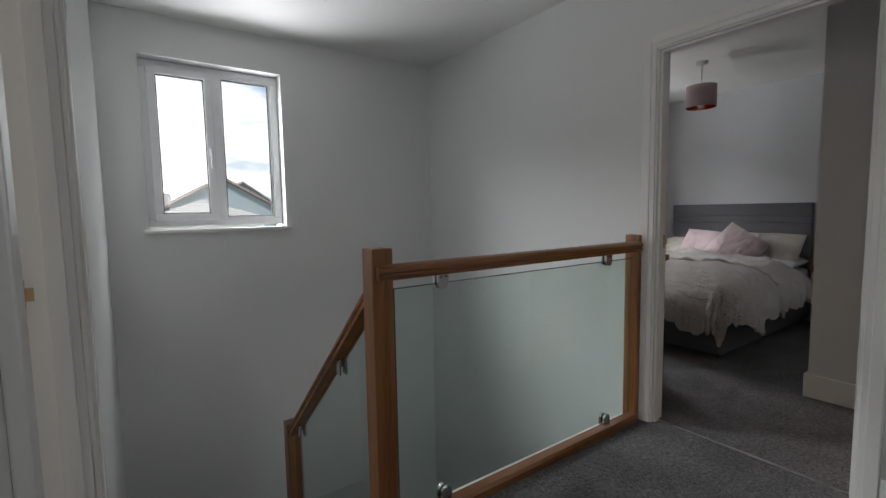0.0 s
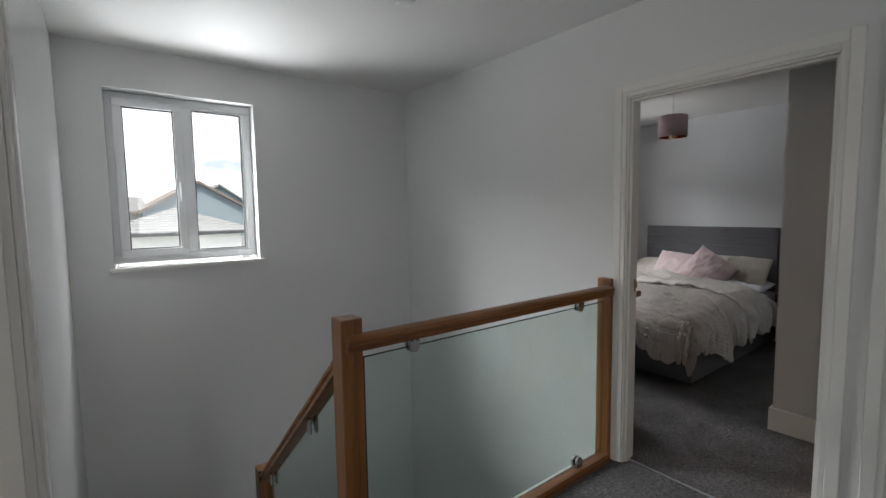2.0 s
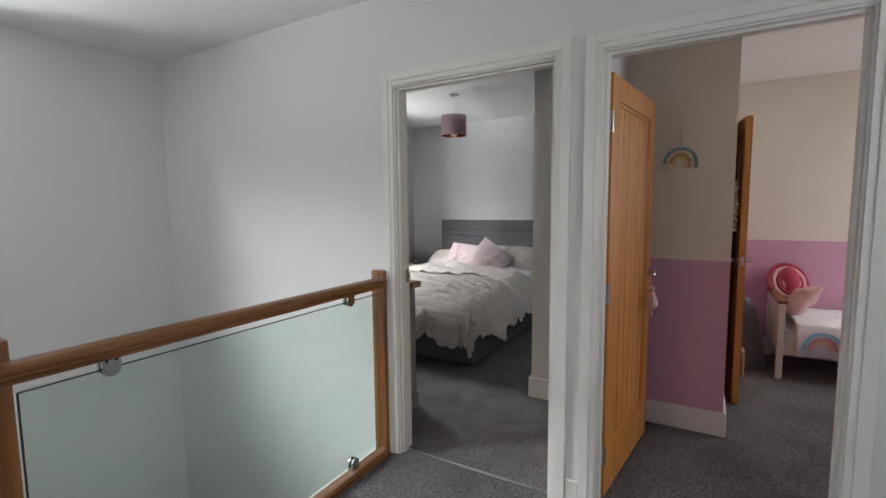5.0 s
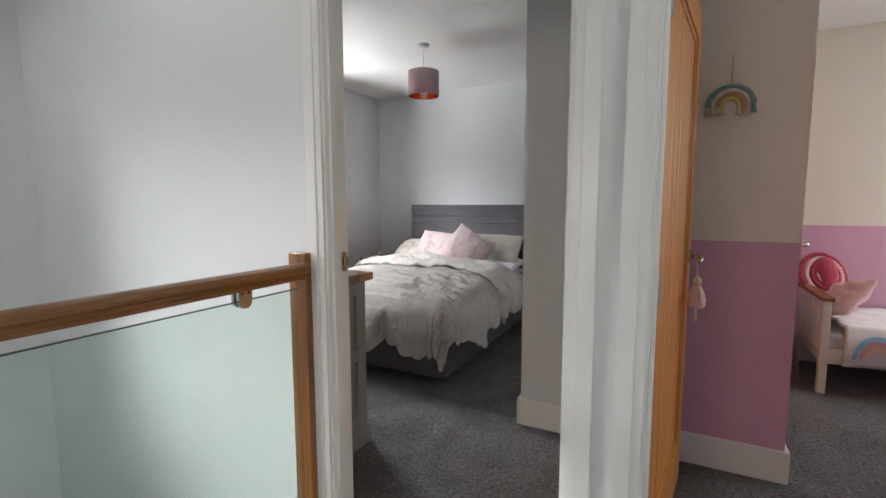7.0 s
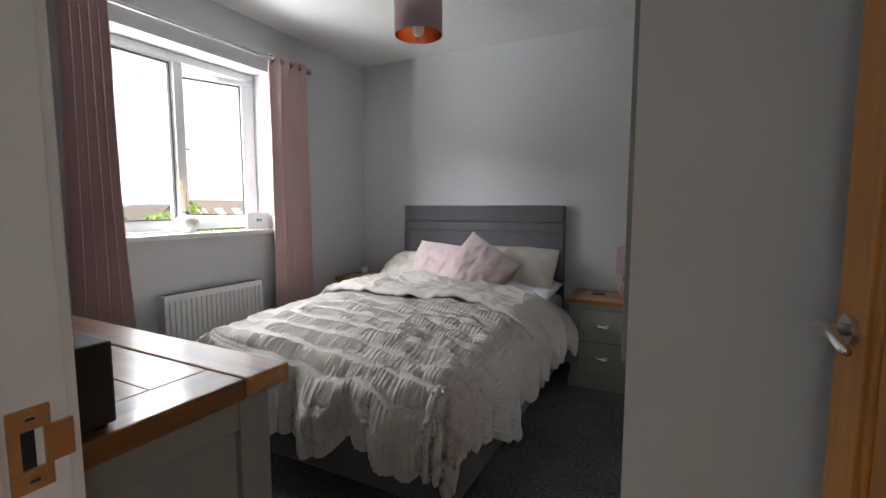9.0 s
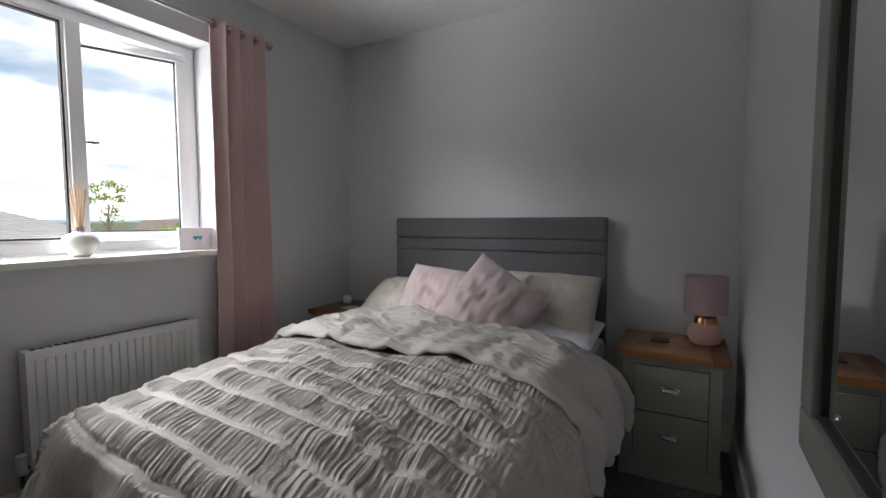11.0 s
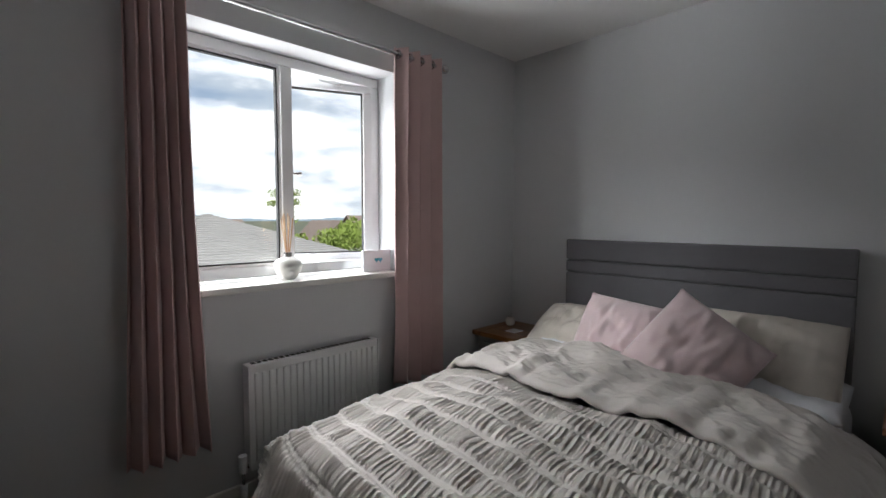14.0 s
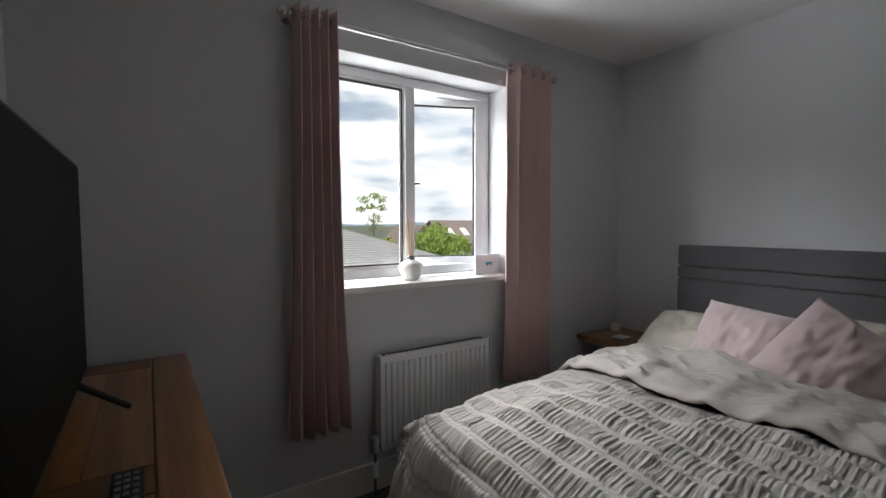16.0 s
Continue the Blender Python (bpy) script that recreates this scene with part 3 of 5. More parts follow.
# swing the light about its hinged side
turn = Matrix.Translation((x1 - 0.04 - ORIGIN["window_2"].x, 0.03, 0)) @ pose(0, 0, 0, 0, 0, -22) @ Matrix.Translation((-(x1 - 0.04 - ORIGIN["window_2"].x), -0.03, 0))
light.matrix_basis = turn
bm = boxes((mx + 0.02, mx + 0.044, yf - 0.014, yf - 0.004, 1.55, 1.61), (mx + 0.022, mx + 0.13, yf - 0.036, yf - 0.02, 1.572, 1.588), bevel=0.004)
part("window_handle", bm, M_CHROME, light, "steel lever handle")
part("friction_stay", boxes((4.66, 4.97, yf + 0.06, yf + 0.068, z1 - 0.062, z1 - 0.054)), M_CHROME, window_2)
# black strip put in for the shade between sash and frame
part("hinge_gap_shade", boxes((x1 - 0.058, x1 - 0.051, yf + 0.006, yf + 0.05, z0 + 0.075, z1 - 0.055)), M_DARK, window_2)
part("window_sill", boxes((x0 - 0.03, x1 + 0.03, BY - 0.035, BY - 0.001, z0 - 0.022, z0 + 0.008), (x0 + 0.001, x1 - 0.001, BY - 0.002, yf + 0.01, z0 - 0.012, z0 + 0.0075), bevel=0.005), M_GLOSS, window_2)

# ---- stairs and balustrade ----
stairs = thing("stairs", (0.75, 2.03, -1.2), "carpeted quarter-turn stairs going down from the landing", "stairs", kind="structure")
for i in range(5):
    part("step", boxes((LX, 1.11, 2.03 + 0.21 * i, 2.03 + 0.21 * (i + 1), -0.19 * (i + 1) - 0.19, -0.19 * (i + 1)), bevel=0.012), M_CARPET, stairs)
part("quarter_landing", boxes((LX, 1.19, 3.08, LY, -1.4, -1.14)), M_CARPET, stairs)
for i in range(7):
    part("step", boxes((1.19 + 0.21 * i, 1.19 + 0.21 * (i + 1), 3.10, LY, -1.14 - 0.19 * (i + 1) - 0.19, -1.14 - 0.19 * (i + 1)), bevel=0.012), M_CARPET, stairs)
bm = bmesh.new()
vs = [bm.verts.new((x, y, z)) for x in (1.115, 1.15) for y, z in ((2.03, 0.0), (3.10, -0.97), (3.10, -1.3), (2.03, -0.33))]
for f in ((0, 1, 2, 3), (7, 6, 5, 4), (0, 4, 5, 1), (1, 5, 6, 2), (2, 6, 7, 3), (3, 7, 4, 0)):
    bm.faces.new([vs[i] for i in f])
part("string", bm, M_GLOSS, stairs)

balustrade = thing("balustrade", (1.15, 1.99, 0), "oak balustrade with clear glass panels and steel clips", "balustrade")
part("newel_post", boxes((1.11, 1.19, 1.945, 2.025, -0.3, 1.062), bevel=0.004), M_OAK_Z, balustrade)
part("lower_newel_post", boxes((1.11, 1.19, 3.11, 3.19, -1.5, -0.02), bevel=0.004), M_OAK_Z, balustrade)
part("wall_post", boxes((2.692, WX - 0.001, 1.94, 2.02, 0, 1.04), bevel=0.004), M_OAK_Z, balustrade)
RAIL = [(-0.033, 0.0), (0.033, 0.0), (0.033, 0.012), (0.027, 0.017), (0.027, 0.026), (0.035, 0.034), (0.035, 0.047), (0.026, 0.058), (0.010, 0.064), (-0.010, 0.064), (-0.026, 0.058), (-0.035, 0.047), (-0.035, 0.034), (-0.027, 0.026), (-0.027, 0.017), (-0.033, 0.012)]
RAIL = [(u, v * 0.82) for u, v in RAIL]
m = Matrix(((0, 0, 1, 1.122), (1, 0, 0, 1.948), (0, 1, 0, 0.954), (0, 0, 0, 1)))
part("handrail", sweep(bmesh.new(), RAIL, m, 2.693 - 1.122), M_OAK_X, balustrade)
m = Matrix(((0, 0, 1, 1.19), (1, 0, 0, 1.958), (0, 1, 0, 0.0), (0, 0, 0, 1)))
part("base_rail", sweep(bmesh.new(), [(-0.034, 0), (0.034, 0), (0.034, 0.028), (0.024, 0.040), (-0.024, 0.040), (-0.034, 0.028)], m, 2.692 - 1.19), M_OAK_X, balustrade)
g = part("glass_panel", boxes((1.205, 2.680, 1.966, 1.974, 0.058, 0.912), bevel=0.001), M_BALU, balustrade, "clear toughened glass panel")
g.visible_shadow = False

M_EDGE = material("green_glass_edge", (0.05, 0.085, 0.075), 0.2, noise_amount=0.05, bump=0)
part("polished_edge", boxes((1.205, 2.680, 1.9655, 1.9745, 0.9125, 0.9155)), M_EDGE, g)
part("polished_edge", boxes((1.2015, 1.2045, 1.9655, 1.9745, 0.058, 0.9155)), M_EDGE, g)


def clip(x, z, up):
    """A rounded steel clamp on both sides of the glass."""
    for y0, y1 in ((1.952, 1.965), (1.975, 1.988)):
        bm = bmesh.new()
        m = Matrix(((1, 0, 0, x), (0, 0, 1, y0), (0, 1, 0, z), (0, 0, 0, 1)))
        s = 1 if up else -1
        prof = [(-0.024, 0), (0.024, 0)] + [(0.024 * math.cos(a), s * (0.036 + 0.024 * math.sin(a))) for a in [math.pi * k / 10 for k in range(11)]]
        sweep(bm, prof, m, y1 - y0)
        part("glass_clip", bm, M_CHROME, balustrade, "brushed steel glass clip")
    bm = bmesh.new()
    for dx in (-0.012, 0.012):
        cylinder(bm, (x + dx, 1.9515, z + 0.012 * (1 if up else -1)), (x + dx, 1.9505, z + 0.012 * (1 if up else -1)), 0.004, seg=10)
    part("screw", bm, M_DARK, balustrade)


for x in (1.41, 2.45):
    clip(x, 0.952, False)
    clip(x, 0.041, True)
# raking rail and its glass
slope = Vector((0, 1.085, -0.95))
up = slope.normalized()
side = Vector((1, 0, 0))
nor = side.cross(up)
nor = nor if nor.z > 0 else -nor
start = Vector((1.15, 2.026, 0.86))
m = Matrix(((side.x, nor.x, up.x, start.x), (side.y, nor.y, up.y, start.y), (side.z, nor.z, up.z, start.z), (0, 0, 0, 1)))
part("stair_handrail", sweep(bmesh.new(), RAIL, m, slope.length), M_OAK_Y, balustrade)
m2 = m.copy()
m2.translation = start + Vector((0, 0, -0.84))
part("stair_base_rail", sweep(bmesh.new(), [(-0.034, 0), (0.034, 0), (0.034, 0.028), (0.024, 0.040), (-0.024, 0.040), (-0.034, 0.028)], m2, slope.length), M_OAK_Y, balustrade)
bm = bmesh.new()
vs = [bm.verts.new((x, y, z)) for x in (1.146, 1.154) for y, z in ((2.04, 0.83), (3.10, -0.10), (3.10, -0.86), (2.04, 0.07))]
for f in ((0, 1, 2, 3), (7, 6, 5, 4), (0, 4, 5, 1), (1, 5, 6, 2), (2, 6, 7, 3), (3, 7, 4, 0)):
    bm.faces.new([vs[i] for i in f])
g = part("stair_glass_panel", bm, M_BALU, balustrade, "clear toughened glass panel cut to the stair's slope")
g.visible_shadow = False
for u in (0.30, 0.86):
    p = start + slope * u
    bm = bmesh.new()
    for dx in (-0.018, 0.010):
        box(bm, p.x + dx, p.x + dx + 0.008, p.y - 0.02, p.y + 0.02, p.z - 0.075, p.z - 0.006, 0.004)
    part("glass_clip", bm, M_CHROME, balustrade, "brushed steel glass clip")

alarm = thing("smoke_alarm", (1.745, 2.49, H), "round white smoke alarm on the landing ceiling", "smoke alarm")
part("case", lathe(bmesh.new(), [(0.0, -0.036), (0.030, -0.036), (0.042, -0.030), (0.050, -0.012), (0.052, 0.0)], (1.745, 2.49, H)), M_UPVC, alarm, smooth=True)
part("vent_ring", lathe(bmesh.new(), [(0.0505, -0.012), (0.0525, -0.010), (0.0525, -0.007), (0.051, -0.005)], (1.745, 2.49, H)), M_GREY, alarm)

# ---- bed ----
BY0, BY1, BF = 2.095, 3.485, 4.075     # sides and foot of the divan
bed = thing("bed", (5.0, 2.79, 0), "double divan bed in grey fabric with a panelled headboard", "bed")
part("divan_base", boxes((BF, HX - 0.11, BY0, BY1, 0.045, 0.36), bevel=0.018), M_FABRIC, bed)
part("mattress", boxes((BF + 0.01, HX - 0.11, BY0 + 0.005, BY1 - 0.005, 0.362, 0.555), bevel=0.05), M_SHEET, bed, "mattress in a white fitted sheet")
hb = part("headboard", boxes((HX - 0.075, HX - 0.022, 2.115, 3.495, 0.05, 1.205), bevel=0.008), M_FABRIC, bed, "grey upholstered headboard with horizontal channels")
for za, zb in ((1.080, 1.208), (1.004, 1.076), (0.42, 1.000)):
    part("channel", boxes((HX - 0.10, HX - 0.074, 2.112, 3.498, za, zb), bevel=0.012), M_FABRIC, hb)
for x in (BF + 0.09, 5.05, 5.9):
    for y in (BY0 + 0.05, BY1 - 0.05):
        bm = bmesh.new()
        cylinder(bm, (x - 0.012, y, 0.02), (x + 0.012, y, 0.02), 0.021, seg=20)
        box(bm, x - 0.006, x + 0.006, y - 0.006, y + 0.006, 0.03, 0.047)
        part("castor", bm, M_CHROME, bed, "small metal castor")

TOPZ = 0.56


def smooth(a, b, x):
    t = min(1, max(0, (x - a) / (b - a)))
    return t * t * (3 - 2 * t)


def draped(s, t, lift=0.0, hem=0.0):
    """Where cloth lies: s metres from the bed's foot edge towards the head (negative hangs down), t metres from the far long side
    (negative hangs there, past the width hangs on the near side)."""
    W = BY1 - BY0
    inset = 0.07
    a = max(0.0, inset - s)
    b1, b0 = max(0.0, t - W + inset), max(0.0, inset - t)
    b = b1 + b0
    R = 0.17
    d = (a ** 3 + b ** 3) ** (1 / 3)
    x = BF + max(inset, s)
    y = BY1 - min(W - inset, max(inset, t))
    z = TOPZ + lift + 0.045 * max(0.0, 1 - abs(2 * t / W - 1) ** 3) * smooth(0.0, 0.6, s)
    if d > 0:
        n = math.hypot(a, b)
        ux, uy = -a / n, (-b1 + b0) / n
        th = min(d / R, math.pi / 2)
        out = R * math.sin(th) * 0.8
        down = R * (1 - math.cos(th)) + max(0.0, d - R * math.pi / 2)
        per = (t if a > b else -s + (W if b1 else -3)) + (0.6 * math.atan2(b, a + 1e-6))
        fold = smooth(0.06, 0.30, d)
        ph = 0.9 * noise.noise((per * 2.1, 0, 3.3))
        lobe = abs(math.sin(per * 10.5 + 3.2 * ph)) ** 0.8
        tuck = abs(math.sin(per * 27 + 5 * ph + 1.5 * d))
        deep = 0.5 + 0.5 * noise.noise((per * 1.7, 2.0, 6.0))
        out += fold * (0.078 * (0.6 + 0.6 * deep) * (lobe - 0.55) + 0.022 * (tuck - 0.5) + 0.022 + 0.03 * noise.noise((per * 4, d * 4, 1)))
        down -= 0.30 * min(a, b)
        down += fold * (hem * noise.noise((per * 2.4, 5.0, 0)) + hem * 0.35 * (lobe - 0.6) + hem * 0.12 * (tuck - 0.5))
        x, y, z = x + ux * out, y + uy * out, z - down
    return Vector((x, y, z))


def puff(x, y):
    return 0.038 * noise.noise((x * 2.2, y * 2.0, 0.4)) + 0.020 * noise.noise((x * 6, y * 5.5, 2.0))


duvet = thing("duvet", (4.8, 2.79, TOPZ), "rumpled cream duvet with ruched bands spread over the bed", "duvet")
FOLD = 0.86


def duvet_top(u, v):
    W = BY1 - BY0
    t = -0.34 + v * (W + 0.34 + 0.34)
    edge = FOLD + 0.02 * math.sin(t * 7) - 0.03 * t
    s = -0.37 + u * (edge + 0.12 + 0.37)
    p = draped(s, t, 0.05 * smooth(-0.1, 0.45, s), 0.16)
    q = draped(s + 0.004, t, 0.05 * smooth(-0.1, 0.45, s), 0.16)
    r = draped(s, t + 0.004, 0.05 * smooth(-0.1, 0.45, s), 0.16)
    nrm = (r - p).cross(q - p)
    nrm = nrm.normalized() if nrm.length > 1e-9 else Vector((0, 0, 1))
    if nrm.z < 0 and s > 0 and 0 < t < W:
        nrm = -nrm
    # ruched bands: flat tapes every 11 cm, tight gathers between them
    k = (s + 0.10 * t + 0.03 * noise.noise((t * 1.8, s * 1.5, 0))) / 0.112
    f = k - math.floor(k)
    row = math.floor(k)
    band = smooth(0.06, 0.22, f) * (1 - smooth(0.82, 0.97, f))
    wob = noise.noise((t * 9, row * 3.1, 0.7))
    lean = (f - 0.5) * (1.2 + 4.5 * noise.noise((t * 6, row, 9)))
    amp = 0.5 + 0.9 * abs(noise.noise((t * 13, row * 1.7, f * 0.8)))
    gather = (0.5 + 0.5 * math.sin(t * 300 + row * 2.7 + 8 * wob + lean)) ** 1.4
    fine = 0.5 + 0.5 * math.sin(t * 640 + 6 * noise.noise((t * 20, row, 2)) + 2 * lean)
    clump = 0.5 + 0.5 * noise.noise((t * 15 + row * 5.3, f * 1.3, row * 2.2))
    relief = band * (0.0078 * gather * amp * (0.55 + 0.9 * clump) + 0.0032 * fine + 0.004 * clump + 0.002) + (0.005 if f < 0.06 or f > 0.97 else 0)
    big = puff(p.x, p.y) * smooth(-0.3, 0.1, s) * (1 if 0 < t < W else 0.5)
    near = smooth(0.45 * W, 0.8 * W, t) * smooth(-0.25, 0.1, s)
    big += 0.010 * noise.noise((p.x * 11, p.y * 9, 6.0))
    big += near * (0.026 * abs(noise.noise((s * 9 + 1.5 * t, t * 7, 4.0))) + 0.016 * noise.noise((s * 17, t * 12, 8.0)))
    tuck = -0.05 * smooth(edge - 0.02, edge + 0.1, s)
    return p + nrm * relief + Vector((0, 0, big + tuck))


part("duvet_body", sheet(bmesh.new(), 210, 720, duvet_top), M_DUVET, duvet, smooth=True, solid=-0.018)


def duvet_fold(u, v):
    W = BY1 - BY0
    t = -0.30 + v * (W + 0.30 + 0.36)
    edge = FOLD + 0.02 * math.sin(t * 7) - 0.03 * t - 0.02 + 0.02 * noise.noise((t * 5, 0, 8))
    span = 1.54 - edge
    # rolls round at its front edge, then lies back towards the pillows
    s = edge + u * span
    roll = 0.032 * math.sqrt(max(0.0, 1 - (1 - min(1, u * span / 0.07)) ** 2))
    p = draped(s, t, 0.046, 0.10)
    fall = 1 - 0.4 * smooth(0.6, 1.0, u)
    w = 0.013 * noise.noise((s * 5, t * 9, 1)) + 0.020 * (0.35 - abs(noise.noise((s * 10 + t * 3, t * 7, 5)))) + 0.007 * noise.noise((s * 45, t * 30, 7)) + 0.012 * (1 - u) * (0.5 + 0.5 * math.sin(t * 38 + 4 * noise.noise((t * 5, s, 0))))
    back = -0.09 * smooth(0.75, 1.0, u)
    if t > W or t < 0:
        return p + Vector((0, (-1 if t > W else 1) * (0.03 + w), roll * 0.5 + back * 0.6))
    return p + Vector((0, 0, roll * fall + w + puff(p.x, p.y) + back + 0.02))


part("duvet_turnback", sheet(bmesh.new(), 110, 240, duvet_fold), M_DUVET, duvet, "turned-back plain cream edge", smooth=True, solid=-0.022)


def cushion(name, label, w, h, d, mat, m, seed, sag=0.08, flat=2.4, piping=False):
    """A stuffed square of cloth, w wide and h high, with drawn-in sides, pointed corners and creases."""
    ob = thing(name, (0, 0, 0), label, "pillow" if "pillow" in name else "cushion")
    bm = bmesh.new()
    n = 46
    for sgn in (-1, 1):
        def f(u, v):
            a, b = 2 * u - 1, 2 * v - 1
            pinch_a, pinch_b = 1 - sag * (1 - b * b), 1 - sag * (1 - a * a)
            e = max(0.0, 1 - abs(a) ** flat) * max(0.0, 1 - abs(b) ** flat)
            th = d / 2 * e ** 0.5
            crease = 0.022 * noise.noise((a * 2.3 + seed, b * 2.3, sgn)) + 0.011 * noise.noise((a * 7 + seed, b * 3.0 + 2, sgn)) + 0.0045 * math.sin(9 * (a + b * 0.7) + 5 * noise.noise((a * 2, b * 2, seed))) * abs(a * b) ** 0.5
            if mat == M_STRIPE:
                crease += 0.004 * math.sin(a * 44 + 3 * noise.noise((a * 3, b * 3, seed)))
            return Vector((a * w / 2 * pinch_b, sgn * (th + crease * e ** 0.5), b * h / 2 * pinch_a))
        sheet(bm, n, n, f)
    bmesh.ops.remove_doubles(bm, verts=bm.verts, dist=0.0015)
    bmesh.ops.recalc_face_normals(bm, faces=bm.faces)
    part("cover", bm, mat, ob, smooth=True)
    if piping:
        bm = bmesh.new()
        pts = []
        for a, b in [(-1 + 2 * i / 20, -1) for i in range(20)] + [(1, -1 + 2 * i / 20) for i in range(20)] + [(1 - 2 * i / 20, 1) for i in range(20)] + [(-1, 1 - 2 * i / 20) for i in range(20)]:
            pts.append(Vector((a * w / 2 * (1 - sag * (1 - a * a) * (abs(b) == 1)) if abs(a) < 1 else a * w / 2 * (1 - sag * (1 - b * b)), 0, b * h / 2 * (1 - sag * (1 - a * a)) if abs(b) == 1 else b * h / 2)))
        for p, q in zip(pts, pts[1:] + pts[:1]):
            cylinder(bm, p, q, 0.005, seg=8)
        part("piping", bm, mat, ob, smooth=True)
    ob.matrix_basis = m
    return ob


# local y is the cushion's thickness; they lean back on the headboard
cushion("pillow", "white cotton pillow lying flat by the headboard", 0.68, 0.44, 0.12, M_SHEET, pose(5.74, 2.44, 0.615, 86, 0, 90), 5, 0.04, 4)
cushion("pillow", "white cotton pillow lying flat by the headboard", 0.68, 0.44, 0.12, M_SHEET, pose(5.74, 3.16, 0.615, 86, 0, 90), 8, 0.04, 4)
cushion("pillow", "crumpled beige striped pillow propped on the headboard", 0.66, 0.40, 0.17, M_STRIPE, pose(5.78, 2.45, 0.745, -46, 0, -90), 1, 0.04, 2.8)
cushion("pillow", "crumpled beige striped pillow propped on the headboard", 0.62, 0.38, 0.17, M_STRIPE, pose(5.76, 3.22, 0.70, -60, 0, -90), 2, 0.04, 2.6)
cushion("cushion", "square pink velvet cushion with piped edges", 0.41, 0.38, 0.18, M_VELVET, pose(5.60, 2.97, 0.750, -28, 4, -96), 3, 0.07, 2.6, True)
cushion("cushion", "pink velvet cushion standing on one corner", 0.42, 0.40, 0.18, M_VELVET, pose(5.51, 2.585, 0.758, -30, 33, -88), 4, 0.07, 2.6, True)


# ---- bedside cabinets ----
def bedside(x0, x1, y0, y1, top, label):
    """Two-drawer cabinet facing -x."""
    c = thing("bedside_cabinet", ((x0 + x1) / 2, (y0 + y1) / 2, 0), label, "bedside cabinet", "bedside cabinets")
    part("body", boxes((x0 + 0.03, x1 - 0.01, y0 + 0.03, y1 - 0.03, 0.07, top - 0.03), bevel=0.003), M_GREY, c)
    for ya, yb, mat in ((y0, y0 + 0.07, M_OAK_X), (y0 + 0.0715, y1 - 0.0715, M_OAK_Y), (y1 - 0.07, y1, M_OAK_X)):
        part("top_board", boxes((x0, x1, ya, yb, top - 0.03, top), bevel=0.005), mat, c, "oak board of the top")
    part("top_moulding", boxes((x0 + 0.012, x1, y0 + 0.012, y1 - 0.012, top - 0.045, top - 0.031), bevel=0.005), M_GREY, c)
    part("plinth", boxes((x0 + 0.02, x1 - 0.01, y0 + 0.02, y1 - 0.02, 0, 0.075), bevel=0.006), M_GREY, c)
    za, zb = 0.105, top - 0.07
    zm = (za + zb) / 2
    for lo, hi in ((za, zm - 0.004), (zm + 0.004, zb)):
        # thin black sheet edging the drawer front colours in the gap's shade
        part("gap_shade_sheet", boxes((x0 + 0.0285, x0 + 0.0295, y0 + 0.078, y1 - 0.078, lo - 0.003, hi + 0.003)), M_DARK, c)
        d = part("drawer_front", boxes((x0 + 0.022, x0 + 0.04, y0 + 0.081, y1 - 0.081, lo, hi), bevel=0.002), M_GREY, c)
        bm = bmesh.new()
        ym, z = (y0 + y1) / 2, (lo + hi) / 2
        ball(bm, (x0 + 0.018, ym, z), 0.032, (0.55, 1.15, 0.5))
        bmesh.ops.delete(bm, geom=[v for v in bm.verts if v.co.z < z - 0.006], context="VERTS")
        box(bm, x0 + 0.018, x0 + 0.022, ym - 0.038, ym + 0.038, z - 0.008, z + 0.016, 0.001)
        part("cup_handle", bm, M_CHROME, d, "nickel cup handle", smooth=True)
    return c


bedside(5.62, 6.04, 1.545, 2.005, 0.598, "grey painted bedside cabinet with oak top and two drawers")
bedside(5.62, 6.04, 3.535, 3.965, 0.598, "grey painted bedside cabinet half hidden behind the bed")

lamp = thing("table_lamp", (5.90, 1.64, 0.598), "pink table lamp with copper neck and drum shade", "table lamp")
part("base", lathe(bmesh.new(), [(0.0, 0), (0.05, 0.0), (0.062, 0.008), (0.074, 0.035), (0.076, 0.055), (0.068, 0.08), (0.055, 0.098), (0.048, 0.104)], (5.90, 1.64, 0.598)), M_PINKCER, lamp, smooth=True)
part("neck", lathe(bmesh.new(), [(0.052, 0.101), (0.047, 0.125), (0.041, 0.144), (0.0, 0.146)], (5.90, 1.64, 0.598)), M_COPPER, lamp, "polished copper neck", smooth=True)
part("shade", lathe(bmesh.new(), [(0.092, 0.15), (0.090, 0.325), (0.088, 0.325), (0.090, 0.15), (0.092, 0.15)], (5.90, 1.64, 0.598)), M_SHADE, lamp, "pink drum shade", smooth=True)
part("stem", cylinder(bmesh.new(), (5.90, 1.64, 0.743), (5.90, 1.64, 0.81), 0.012), M_COPPER, lamp)

coaster = thing("coaster", (5.86, 1.83, 0.598), "small dark glass coaster on the bedside cabinet", "coaster")
part("slab", boxes((5.82, 5.90, 1.79, 1.87, 0.5985, 0.606), bevel=0.003), M_BLACK, coaster)
cand = thing("candle_jar", (5.91, 3.87, 0.598), "small white candle jar on the bedside cabinet", "candle")
part("jar", lathe(bmesh.new(), [(0, 0), (0.024, 0), (0.032, 0.012), (0.034, 0.035), (0.026, 0.052), (0.02, 0.056), (0, 0.056)], (5.91, 3.87, 0.599)), M_BULB, cand, smooth=True)
card = thing("card", (5.80, 3.74, 0.598), "small white card lying on the bedside cabinet", "card")
part("sheet", boxes((5.74, 5.83, 3.70, 3.78, 0.5985, 0.604), bevel=0.001), M_SHEET, card)

